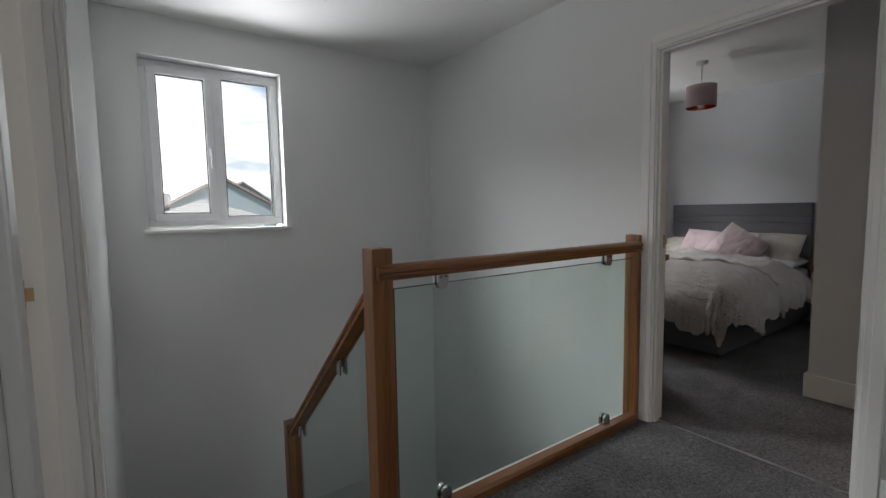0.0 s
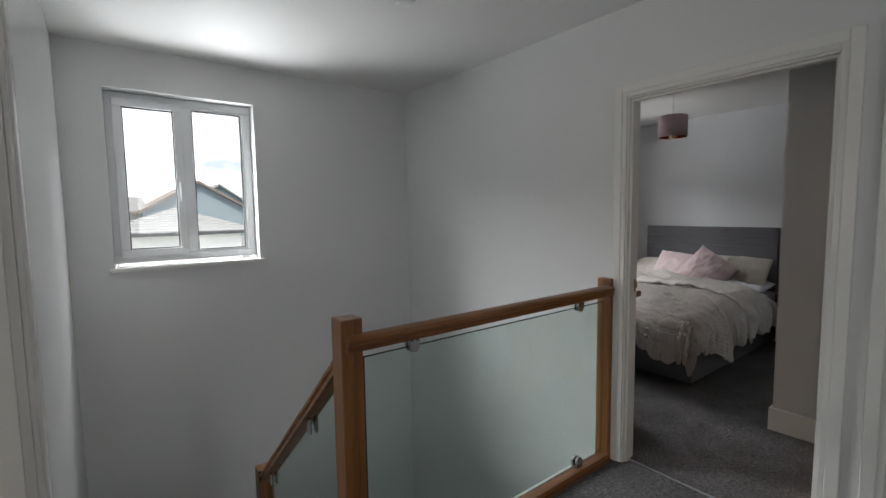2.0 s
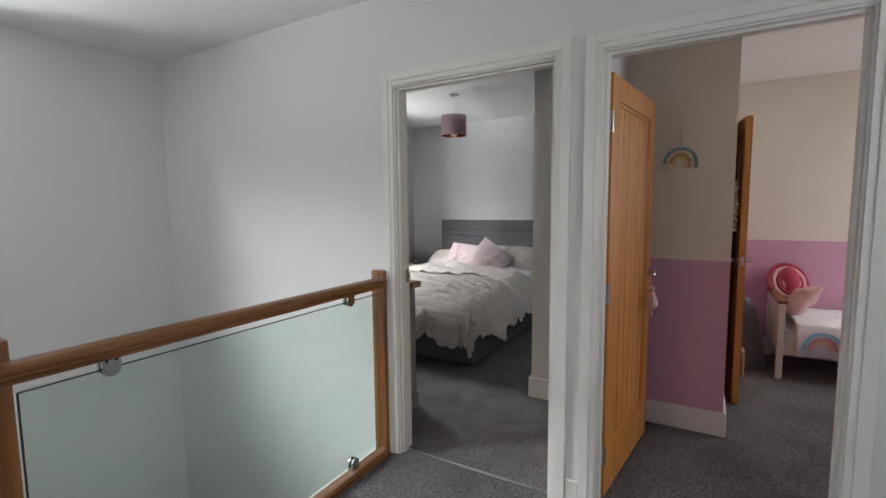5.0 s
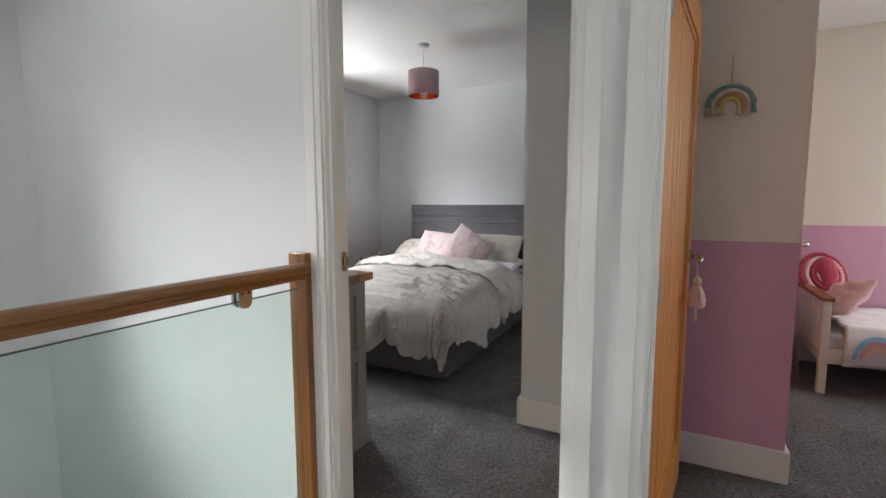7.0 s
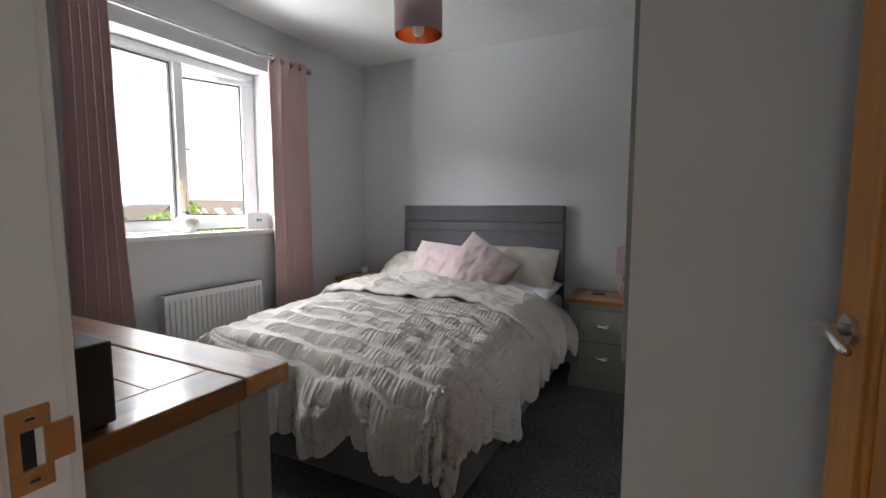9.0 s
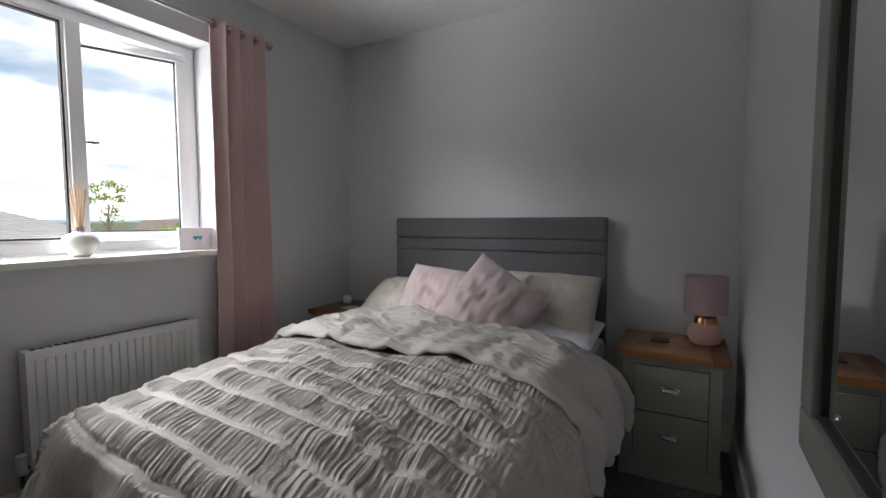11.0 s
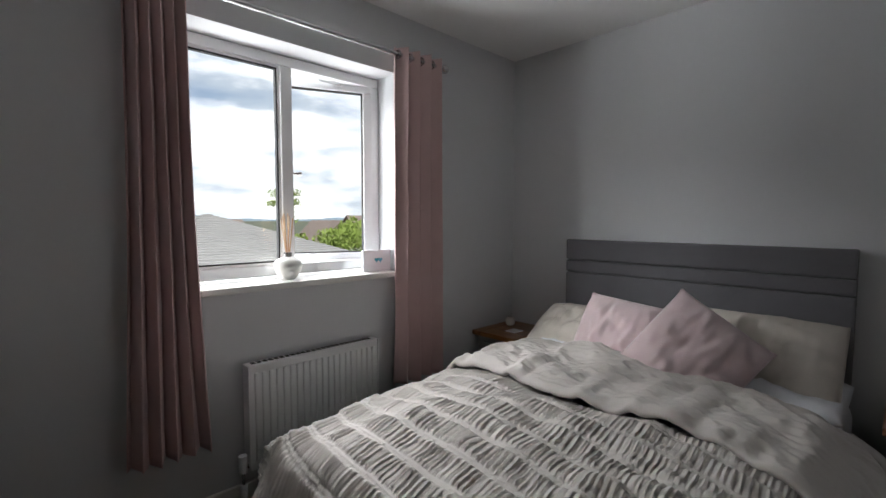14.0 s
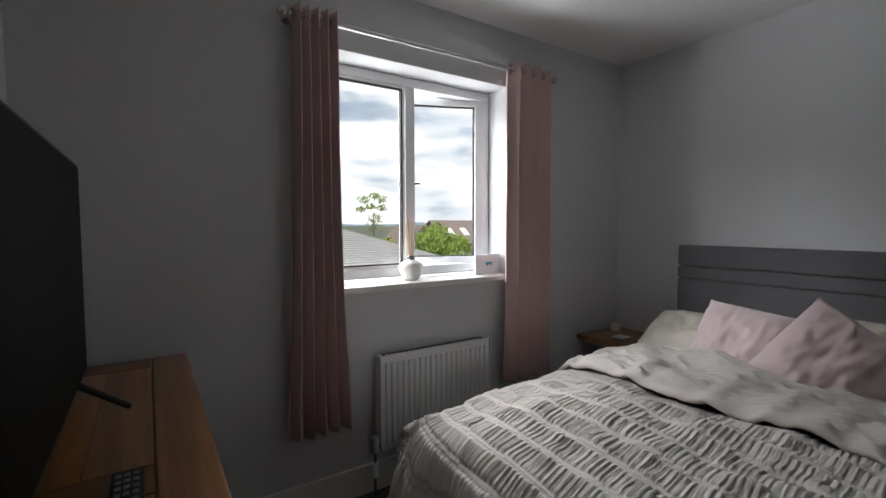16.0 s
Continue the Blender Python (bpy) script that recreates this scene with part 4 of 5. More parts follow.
# ---- wide chest of drawers with the television ----
CX0, CX1, CY0, CY1, CZ = 2.88, 3.322, 2.105, 3.80, 0.88
chest = thing("chest_of_drawers", (3.08, 2.95, 0), "wide grey painted chest of drawers with an oak top", "chest of drawers")
part("body", boxes((CX0 + 0.01, CX1 - 0.045, CY0 + 0.045, CY1 - 0.045, 0.09, CZ - 0.042), bevel=0.002), M_GREY, chest)
part("plinth", boxes((CX0 + 0.005, CX1 - 0.02, CY0 + 0.015, CY1 - 0.02, 0, 0.10), bevel=0.01), M_GREY, chest)
for x0, x1 in ((CX0 + 0.008, CX0 + 0.075), (CX1 - 0.10, CX1 - 0.03)):
    part("end_stile", boxes((x0, x1, CY0 + 0.030, CY0 + 0.05, 0.10, CZ - 0.042), bevel=0.002), M_GREY, chest)
for za, zb in ((0.10, 0.165), (0.44, 0.50), (CZ - 0.11, CZ - 0.042)):
    part("end_rail", boxes((CX0 + 0.075, CX1 - 0.10, CY0 + 0.030, CY0 + 0.05, za, zb), bevel=0.002), M_GREY, chest)
part("top_board", boxes((CX1 - 0.105, CX1, CY0, CY1, CZ - 0.04, CZ), bevel=0.005), M_OAK_Y, chest, "oak front board of the top")
part("top_board", boxes((CX0, CX1 - 0.107, CY0, CY0 + 0.11, CZ - 0.04, CZ), bevel=0.005), M_OAK_X, chest, "oak end board of the top")
part("top_board", boxes((CX0, CX1 - 0.107, CY1 - 0.11, CY1, CZ - 0.04, CZ), bevel=0.005), M_OAK_X, chest, "oak end board of the top")
part("top_board", boxes((CX0, CX1 - 0.107, 2.872, 2.98, CZ - 0.04, CZ), bevel=0.004), M_OAK_X, chest, "oak middle board of the top")
for ya, yb in ((CY0 + 0.112, 2.870), (2.982, CY1 - 0.112)):
    for k in range(3):
        w = (CX1 - 0.107 - CX0) / 3
        part("top_board", boxes((CX0 + k * w, CX0 + (k + 1) * w - 0.0008, ya, yb, CZ - 0.04, CZ - 0.001), bevel=0.0015), M_OAK_Y, chest, "oak plank of the top")
for i in range(3):
    for j in range(3):
        y0 = CY0 + 0.10 + j * 0.503
        z0 = 0.13 + i * 0.235
        d = part("drawer_front", boxes((CX1 - 0.046, CX1 - 0.03, y0, y0 + 0.49, z0, z0 + 0.225), bevel=0.003), M_GREY, chest)
        part("knob", ball(bmesh.new(), (CX1 - 0.018, y0 + 0.245, z0 + 0.12), 0.014, seg=14), M_CHROME, d, smooth=True)

box_ob = thing("speaker_box", (2.94, 2.24, CZ), "matt black box standing on the chest of drawers", "box")
part("case", boxes((2.885, 3.005, 2.12, 2.36, CZ + 0.008, CZ + 0.130), bevel=0.004), M_BLACK, box_ob)
for x in (2.90, 2.99):
    for y in (2.14, 2.34):
        part("rubber_foot", cylinder(bmesh.new(), (x, y, CZ), (x, y, CZ + 0.009), 0.010, seg=12), M_DARK, box_ob)

tv = thing("television", (3.06, 3.05, CZ), "large black flat-screen television switched off on two feet", "television")
part("cabinet", boxes((3.03, 3.065, 2.46, 3.55, CZ + 0.05, 1.50), bevel=0.006), M_BLACK, tv)
part("screen", boxes((3.0655, 3.067, 2.47, 3.54, CZ + 0.066, 1.49)), M_SCREEN, tv, "dark glossy screen")
for y, s in ((3.34, 1), (2.66, -1)):
    bm = bmesh.new()
    cylinder(bm, (3.05, y, CZ + 0.085), (3.17, y - 0.03 * s, CZ + 0.008), 0.009, 0.007, 12)
    cylinder(bm, (3.05, y, CZ + 0.085), (2.96, y - 0.03 * s, CZ + 0.008), 0.009, 0.007, 12)
    part("foot", bm, M_BLACK, tv)
rem = thing("remote_control", (3.17, 2.86, CZ), "black remote control with grey buttons on the chest", "remote control")
part("shell", boxes((3.15, 3.20, 2.79, 2.95, CZ + 0.001, CZ + 0.017), bevel=0.005), M_BLACK, rem)
for i in range(6):
    for j in range(3):
        part("button", boxes((3.157 + j * 0.013, 3.166 + j * 0.013, 2.805 + i * 0.022, 2.818 + i * 0.022, CZ + 0.017, CZ + 0.0195), bevel=0.001), M_GREY, rem)

# ---- wall mirror ----
mir = thing("wall_mirror", (4.25, BYR + 0.01, 0.55), "tall wall mirror in a grey painted frame", "mirror")
M_MIRROR = material("mirror_silver", (0.9, 0.9, 0.9), 0.02, 1.0, 0.0, bump=0)
MX0, MX1, MZ0, MZ1 = 4.04, 4.545, 0.745, 1.93
MY = BYR + 0.001
part("frame", boxes((MX0, MX1, MY, BYR + 0.030, MZ0, MZ0 + 0.085), (MX0, MX1, MY, BYR + 0.030, MZ1 - 0.085, MZ1), (MX0, MX0 + 0.085, MY, BYR + 0.030, MZ0 + 0.085, MZ1 - 0.085), (MX1 - 0.085, MX1, MY, BYR + 0.030, MZ0 + 0.085, MZ1 - 0.085), bevel=0.006), M_GREY, mir)
part("slip", ring(MX0 + 0.084, MX1 - 0.084, MZ0 + 0.084, MZ1 - 0.084, MY, BYR + 0.018, 0.014, 0), M_BLACK, mir)
part("glass", boxes((MX0 + 0.09, MX1 - 0.09, MY, BYR + 0.012, MZ0 + 0.09, MZ1 - 0.09)), M_MIRROR, mir)

# ---- curtains, pole, radiator, sill ----
pole = thing("curtain_pole", (4.5, 3.93, 2.22), "slim chrome curtain pole with ball ends", "curtain pole")
part("rod", cylinder(bmesh.new(), (3.73, 3.93, 2.222), (5.31, 3.93, 2.222), 0.0125), M_CHROME, pole, smooth=False)
for x in (3.715, 5.325):
    part("finial", ball(bmesh.new(), (x, 3.93, 2.222), 0.026), M_CHROME, pole, smooth=True)
for x in (3.745, 5.29):
    bm = cylinder(bmesh.new(), (x, 3.93, 2.222), (x, BY, 2.222), 0.008)
    cylinder(bm, (x, BY - 0.008, 2.222), (x, BY, 2.222), 0.024)
    part("bracket", bm, M_CHROME, pole)


def curtain(x0, x1, z0, z1, n, seed, label, flare):
    c = thing("curtain", ((x0 + x1) / 2, 3.925, z0), label, "curtain", "bedroom curtains")

    def f(u, v):
        drop = 1 - v
        ph = 2 * math.pi * n * (u + 0.02 * noise.noise((u * 6, v * 1.2, seed)) * drop)
        amp = 0.035 + 0.012 * noise.noise((u * 4, v * 2, seed + 3)) * drop
        x = x0 + (x1 - x0) * u + flare * (u - 0.5) * drop ** 2 + 0.004 * math.sin(2 * ph) + 0.012 * noise.noise((v * 2.2, u * 3, seed)) * drop
        y = 3.925 + amp * math.sin(ph) + 0.012 * noise.noise((u * 7, v * 3, seed))
        return Vector((x, y, z0 + (z1 - z0) * v + (0.006 * math.sin(ph * 0.5 + seed) if v == 0 else 0)))

    part("cloth", sheet(bmesh.new(), 150, 60, f), M_CURTAIN, c, smooth=True, solid=0.003)
    for k in range(int(n * 2)):
        u = (k + 0.5) / (n * 2)
        p = f(u, 0.978)
        bm = bmesh.new()
        for i in range(16):
            a, b = 2 * math.pi * i / 16, 2 * math.pi * (i + 1) / 16
            cylinder(bm, (p.x, 3.93 + 0.022 * math.cos(a), 2.222 + 0.022 * math.sin(a)), (p.x, 3.93 + 0.022 * math.cos(b), 2.222 + 0.022 * math.sin(b)), 0.0035, seg=6)
        part("eyelet", bm, M_CHROME, c)
    return c


curtain(3.745, 3.945, 0.39, 2.262, 5, 1.0, "dusky pink eyelet curtain drawn aside and hanging in folds", 0.09)
curtain(4.955, 5.285, 0.40, 2.262, 4, 6.0, "dusky pink eyelet curtain drawn aside beside the bed", 0.04)

rad = thing("radiator", (4.51, 3.94, 0.22), "white ribbed panel radiator under the window", "radiator")
RX0, RX1, RZ0, RZ1 = 4.145, 4.82, 0.222, 0.69
part("front_panel", boxes((RX0, RX1, 3.925, 3.94, RZ0, RZ1), bevel=0.004), M_UPVC, rad)
for i in range(20):
    x = RX0 + 0.03 + i * (RX1 - RX0 - 0.06) / 19
    part("rib", boxes((x - 0.009, x + 0.009, 3.914, 3.927, RZ0 + 0.035, RZ1 - 0.03), bevel=0.006), M_UPVC, rad)
part("side_cover", boxes((RX0 - 0.006, RX0, 3.918, 3.985, RZ0 + 0.02, RZ1 + 0.002), bevel=0.002), M_UPVC, rad)
part("side_cover", boxes((RX1, RX1 + 0.006, 3.918, 3.985, RZ0 + 0.02, RZ1 + 0.002), bevel=0.002), M_UPVC, rad)
part("top_grille", boxes((RX0, RX1, 3.921, 3.984, RZ1, RZ1 + 0.003)), M_UPVC, rad)
# black strips laid on the uncut grille paint the darkness of its openings
for i in range(24):
    x = RX0 + 0.02 + i * (RX1 - RX0 - 0.04) / 24
    part("slot_shade", boxes((x, x + 0.02, 3.945, 3.975, RZ1 + 0.0032, RZ1 + 0.0042)), M_DARK, rad)
part("back_panel", boxes((RX0, RX1, 3.965, 3.98, RZ0, RZ1 - 0.002)), M_UPVC, rad)
bm = cylinder(bmesh.new(), (RX0 - 0.03, 3.94, 0), (RX0 - 0.03, 3.94, 0.27), 0.008)
cylinder(bm, (RX0 - 0.03, 3.94, 0.245), (RX0 + 0.01, 3.94, 0.245), 0.009)
part("pipe", bm, M_CHROME, rad)
part("pipe_collar", cylinder(bmesh.new(), (RX0 - 0.03, 3.94, 0.10), (RX0 - 0.03, 3.94, 0.17), 0.016), M_UPVC, rad)
part("valve", cylinder(bmesh.new(), (RX0 - 0.03, 3.94, 0.225), (RX0 - 0.03, 3.94, 0.30), 0.018), M_UPVC, rad, "white thermostatic valve")

diff = thing("reed_diffuser", (4.40, 4.075, 1.038), "white heart-shaped glass reed diffuser on the window sill", "diffuser")
part("bottle", lathe(bmesh.new(), [(0, 0), (0.030, 0), (0.046, 0.014), (0.060, 0.040), (0.068, 0.066), (0.064, 0.086), (0.046, 0.100), (0.026, 0.106), (0.018, 0.112)], (4.40, 4.075, 1.0385)), M_BULB, diff, smooth=True)
part("collar", cylinder(bmesh.new(), (4.40, 4.075, 1.146), (4.40, 4.075, 1.170), 0.020), M_CHROME, diff)
M_REED = material("pale_reed", (0.62, 0.42, 0.24), 0.8)
for i in range(7):
    a = i * 0.9
    part("reed", cylinder(bmesh.new(), (4.40, 4.075, 1.10), (4.40 + 0.030 * math.cos(a), 4.075 + 0.022 * math.sin(a), 1.335 + 0.012 * (i % 3)), 0.0024, seg=8), M_REED, diff)
M_TEAL = material("teal_ink", (0.05, 0.35, 0.45), 0.7)
M_BLUE = material("sky_blue_ink", (0.12, 0.45, 0.60), 0.7)
canvas = thing("canvas_block", (4.915, 4.06, 1.038), "small white canvas with two blue hearts on the window sill", "picture")
part("block", boxes((4.822, 5.008, 4.052, 4.070, 1.039, 1.158), bevel=0.002), M_SHEET, canvas)
for x, mat in ((4.910, M_TEAL), (4.936, M_BLUE)):
    bm = bmesh.new()
    pts = [(0.0125 * math.sin(a) ** 3 * 1.1, 0.0009 * (13 * math.cos(a) - 5 * math.cos(2 * a) - 2 * math.cos(3 * a) - math.cos(4 * a))) for a in [2 * math.pi * k / 28 for k in range(28)]]
    sweep(bm, pts, Matrix(((1, 0, 0, x), (0, 0, 1, 4.0505), (0, 1, 0, 1.103), (0, 0, 0, 1))), 0.002)
    part("heart", bm, mat, canvas, "painted blue heart")

# ---- pendant ----
pen = thing("pendant_lamp", (4.72, 2.60, H), "pink drum pendant lamp lined with copper", "pendant lamp")
PX, PY = 4.72, 2.60
part("ceiling_rose", lathe(bmesh.new(), [(0.0, -0.028), (0.03, -0.028), (0.046, -0.012), (0.048, 0)], (PX, PY, H)), M_UPVC, pen, smooth=True)
part("flex", cylinder(bmesh.new(), (PX, PY, H - 0.02), (PX, PY, 2.20), 0.0035, seg=8), M_UPVC, pen)
part("shade", lathe(bmesh.new(), [(0.122, 2.072), (0.122, 2.262)], (PX, PY, 0), 48), M_SHADE, pen, "dusky pink drum shade", smooth=True, solid=0.0015)
part("lining", lathe(bmesh.new(), [(0.1195, 2.073), (0.1195, 2.261)], (PX, PY, 0), 48), M_COPPER, pen, "shiny copper lining", smooth=True)
part("lamp_holder", cylinder(bmesh.new(), (PX, PY, 2.155), (PX, PY, 2.215), 0.018), M_UPVC, pen)
part("bulb", lathe(bmesh.new(), [(0.013, 0.10), (0.016, 0.085), (0.029, 0.05), (0.030, 0.03), (0.022, 0.010), (0.0, 0.0)], (PX, PY, 2.065)), M_BULB, pen, smooth=True)
bm = bmesh.new()
for a in (0, 2.094, 4.189):
    cylinder(bm, (PX, PY, 2.21), (PX + 0.120 * math.cos(a), PY + 0.120 * math.sin(a), 2.25), 0.002, seg=6)
part("spider", bm, M_UPVC, pen)


# ---- the pink room ----
M_WHITEWOOD = material("white_painted_wood", (0.76, 0.74, 0.70), 0.4, noise_amount=0.04)
M_PINKCLOTH = material("pale_pink_cloth", (0.70, 0.46, 0.44), 0.9, noise_amount=0.06, sheen=0.2)
M_CRIMSON = material("crimson_crochet", (0.42, 0.06, 0.10), 0.95, noise_amount=0.3, noise_scale=30, fine=200, bump=0.6, bump_distance=0.006)
M_TEALWOOL = material("teal_wool", (0.22, 0.36, 0.36), 0.95, noise_amount=0.25, noise_scale=60, fine=300, bump=0.7, bump_distance=0.006)
M_CREAMWOOL = material("cream_wool", (0.66, 0.58, 0.46), 0.95, noise_amount=0.25, noise_scale=60, fine=300, bump=0.7, bump_distance=0.006)
M_OCHRE = material("ochre_wool", (0.50, 0.32, 0.14), 0.95, noise_amount=0.25, noise_scale=60, fine=300, bump=0.7, bump_distance=0.006)
M_LEMON = material("lemon_wool", (0.66, 0.55, 0.24), 0.95, noise_amount=0.25, noise_scale=60, fine=300, bump=0.7)
M_SKYBLUE = material("sky_blue_print", (0.26, 0.46, 0.66), 0.9)
M_ROSE = material("rose_print", (0.66, 0.30, 0.34), 0.9)
M_PEACH = material("peach_print", (0.72, 0.50, 0.34), 0.9)
M_CHILD = material("white_print_cotton", (0.72, 0.70, 0.71), 0.9, noise_amount=0.12, noise_scale=9, fine=90, bump=0.2)

cot = thing("toddler_bed", (5.45, -0.8, 0), "white slatted toddler bed with an oak-topped end", "bed")
CY, C0, C1 = -0.11, 5.10, 5.74
for x in (C0, C1):
    part("post", boxes((x - 0.022, x + 0.022, CY - 0.022, CY + 0.022, 0, 0.60), bevel=0.004), M_WHITEWOOD, cot)
part("end_top_rail", boxes((C0 - 0.03, C1 + 0.03, CY - 0.035, CY + 0.035, 0.60, 0.625), bevel=0.008), M_OAK_X, cot, "oak capping rail")
part("end_rail", boxes((C0 + 0.022, C1 - 0.022, CY - 0.012, CY + 0.012, 0.545, 0.598), bevel=0.003), M_WHITEWOOD, cot)
part("end_rail", boxes((C0 + 0.022, C1 - 0.022, CY - 0.012, CY + 0.012, 0.20, 0.27), bevel=0.003), M_WHITEWOOD, cot)
for i in range(6):
    x = C0 + 0.07 + i * 0.1
    part("slat", boxes((x - 0.022, x + 0.022, CY - 0.008, CY + 0.008, 0.27, 0.545), bevel=0.003), M_WHITEWOOD, cot)
part("side_rail", boxes((C0 - 0.01, C0 + 0.012, -1.45, CY - 0.022, 0.20, 0.30), bevel=0.003), M_WHITEWOOD, cot)
part("mattress", boxes((C0 + 0.015, C1, -1.45, CY - 0.025, 0.25, 0.38), bevel=0.03), M_SHEET, cot)
for x in (C0, C1):
    part("post", boxes((x - 0.022, x + 0.022, -1.50, -1.456, 0, 0.45), bevel=0.004), M_WHITEWOOD, cot)


def child_duvet(u, v):
    y = -0.20 - 1.2 * v
    d = u * 0.95
    top, edge = 0.46 + 0.03 * noise.noise((d * 5, y * 5, 2)), C0 - 0.03
    drop = max(0.0, 0.26 - d)
    bulge = 0.035 * math.sin(min(1, drop / 0.26) * math.pi) + 0.018 * math.sin(y * 21 + 2 * noise.noise((y * 3, 0, 0))) * smooth(0, 0.2, drop)
    if drop > 0:
        return Vector((edge - bulge, y, top - drop - 0.02 * noise.noise((y * 5, 1, 1)) * smooth(0, 0.2, drop)))
    return Vector((edge + (d - 0.26), y, top + 0.012 * noise.noise((d * 14, y * 12, 3))))


cd = thing("child_duvet", (5.4, -0.8, 0.4), "white child's duvet printed with pale rainbows", "duvet")
part("cover", sheet(bmesh.new(), 60, 80, child_duvet), M_CHILD, cd, smooth=True, solid=-0.02)
for yc, zc, r0 in ((-0.36, 0.27, 0.13), (-0.72, 0.22, 0.10)):
    for r, mat in ((r0, M_SKYBLUE), (r0 * 0.72, M_ROSE), (r0 * 0.5, M_PEACH)):
        bm = bmesh.new()
        ang = [math.pi * k / 18 for k in range(19)]
        for a0, a1 in zip(ang, ang[1:]):
            q = []
            for rad_, a_ in ((r, a0), (r, a1), (r - r0 * 0.2, a1), (r - r0 * 0.2, a0)):
                y, z = yc + rad_ * math.cos(a_), zc + rad_ * math.sin(a_) * 1.1
                d = max(0.0, 0.26 - (0.46 - z))
                p = child_duvet(min(1, max(0.0, (z - 0.20) / 0.95)), (-0.20 - y) / 1.2)
                q.append(bm.verts.new((p.x - 0.006, y, p.z)))
            bm.faces.new(q)
        part("printed_arc", bm, mat, cd, "pale printed rainbow arc", solid=0.001)

cushion("pillow", "plain pale pink pillow leaning at the end of the toddler bed", 0.46, 0.28, 0.11, M_PINKCLOTH, pose(5.36, -0.25, 0.58, 38, 14, 8), 12, 0.04, 4)
rc = thing("round_cushion", (5.62, -0.20, 0.70), "round crimson crocheted cushion in rings", "cushion")
RCM = pose(5.64, -0.24, 0.70, -20, 0, -62)
for k in range(5):
    bm = bmesh.new()
    r = 0.028 + k * 0.034
    for i in range(40):
        a = 2 * math.pi * i / 40
        ball(bm, RCM @ Vector((r * math.cos(a), 0.012 * k, r * math.sin(a))), 0.017, seg=6)
    part("ring", bm, M_CRIMSON if k % 2 == 0 else M_PINKCLOTH, rc, "crocheted ring")
part("pad", ball(bmesh.new(), RCM @ Vector((0, 0.045, 0)), 0.15, (0.55, 0.55, 0.95)), M_CRIMSON, rc)

hang = thing("wall_hanging", (BX - 0.01, 0.60, 1.60), "knitted rainbow wall hanging in teal, cream and ochre with tassels", "wall hanging")
HY = 0.588
for r, mat in ((0.083, M_TEALWOOL), (0.064, M_CREAMWOOL), (0.047, M_OCHRE), (0.031, M_LEMON)):
    arc = [(BX - 0.013, HY + r * math.cos(math.pi * k / 24), 1.627 + r * math.sin(math.pi * k / 24)) for k in range(25)]
    part("arc", tube(bmesh.new(), arc, [0.0095 + 0.0008 * (k % 2) for k in range(25)], 10), mat, hang, smooth=True)
for k, (y, mat) in enumerate(((-0.083, M_TEALWOOL), (-0.064, M_CREAMWOOL), (-0.047, M_OCHRE), (-0.031, M_LEMON), (0.031, M_LEMON), (0.047, M_OCHRE), (0.064, M_CREAMWOOL), (0.083, M_TEALWOOL))):
    part("tassel", cylinder(bmesh.new(), (BX - 0.013, HY + y, 1.629), (BX - 0.013, HY + y, 1.596 - 0.006 * (k % 2)), 0.006, 0.012, 8), M_CREAMWOOL if k % 2 else mat, hang)
part("cord", cylinder(bmesh.new(), (BX - 0.008, HY, 1.71), (BX - 0.008, HY, 1.84), 0.002, seg=6), M_OCHRE, hang)

toy = thing("hanging_ornament", (3.505, 0.690, 0.86), "small cream and peach plush ornament hanging from the door handle", "ornament")
part("loop", cylinder(bmesh.new(), (3.505, 0.690, 0.925), (3.500, 0.695, 1.0), 0.002, seg=6), M_CREAMWOOL, toy)
part("head", ball(bmesh.new(), (3.505, 0.690, 0.912), 0.020, (1, 0.8, 1.0), 14), M_CREAMWOOL, toy, smooth=True)
part("body", lathe(bmesh.new(), [(0.0, 0.095), (0.014, 0.090), (0.026, 0.062), (0.033, 0.030), (0.030, 0.008), (0.016, 0.0), (0.0, 0.0)], (3.505, 0.690, 0.805), 16), M_PINKCLOTH, toy, "peach plush body", smooth=True)
part("wing", ball(bmesh.new(), (3.480, 0.680, 0.862), 0.024, (0.8, 0.35, 1.0), 12), M_CREAMWOOL, toy, smooth=True)
part("wing", ball(bmesh.new(), (3.530, 0.680, 0.862), 0.024, (0.8, 0.35, 1.0), 12), M_CREAMWOOL, toy, smooth=True)
for dx in (-0.012, 0.012):
    part("leg", cylinder(bmesh.new(), (3.505 + dx, 0.690, 0.755), (3.505 + dx, 0.690, 0.81), 0.004, seg=8), M_CREAMWOOL, toy)

random.seed(9)
gar = thing("dried_garland", (4.38, 0.30, 1.36), "pale dried-flower garland hanging on the cupboard door", "garland")
bm = bmesh.new()
for i in range(90):
    z = 1.20 + 0.34 * random.random()
    p = Vector((4.40 + random.uniform(-0.03, 0.03), 0.262 + random.uniform(0.0, 0.03), z))
    ball(bm, p, 0.008 + 0.008 * random.random(), (1, 0.7, 0.8), 6)
part("flowers", bm, M_CREAMWOOL, gar)
part("cord", cylinder(bmesh.new(), (4.40, 0.262, 1.20), (4.40, 0.262, 1.75), 0.003, seg=6), M_OCHRE, gar)


def heap(u, v):
    a, r = 2 * math.pi * u, 0.26 * v
    z = 0.56 - 0.56 * v ** 2.6 + 0.05 * noise.noise((math.cos(a) * 3 * v, math.sin(a) * 3 * v, 5)) * (1 - v)
    return Vector((5.42 + r * math.cos(a) * (1.0 + 0.1 * math.sin(3 * a)), 0.10 + 0.62 * r * math.sin(a), max(0.0, z)))


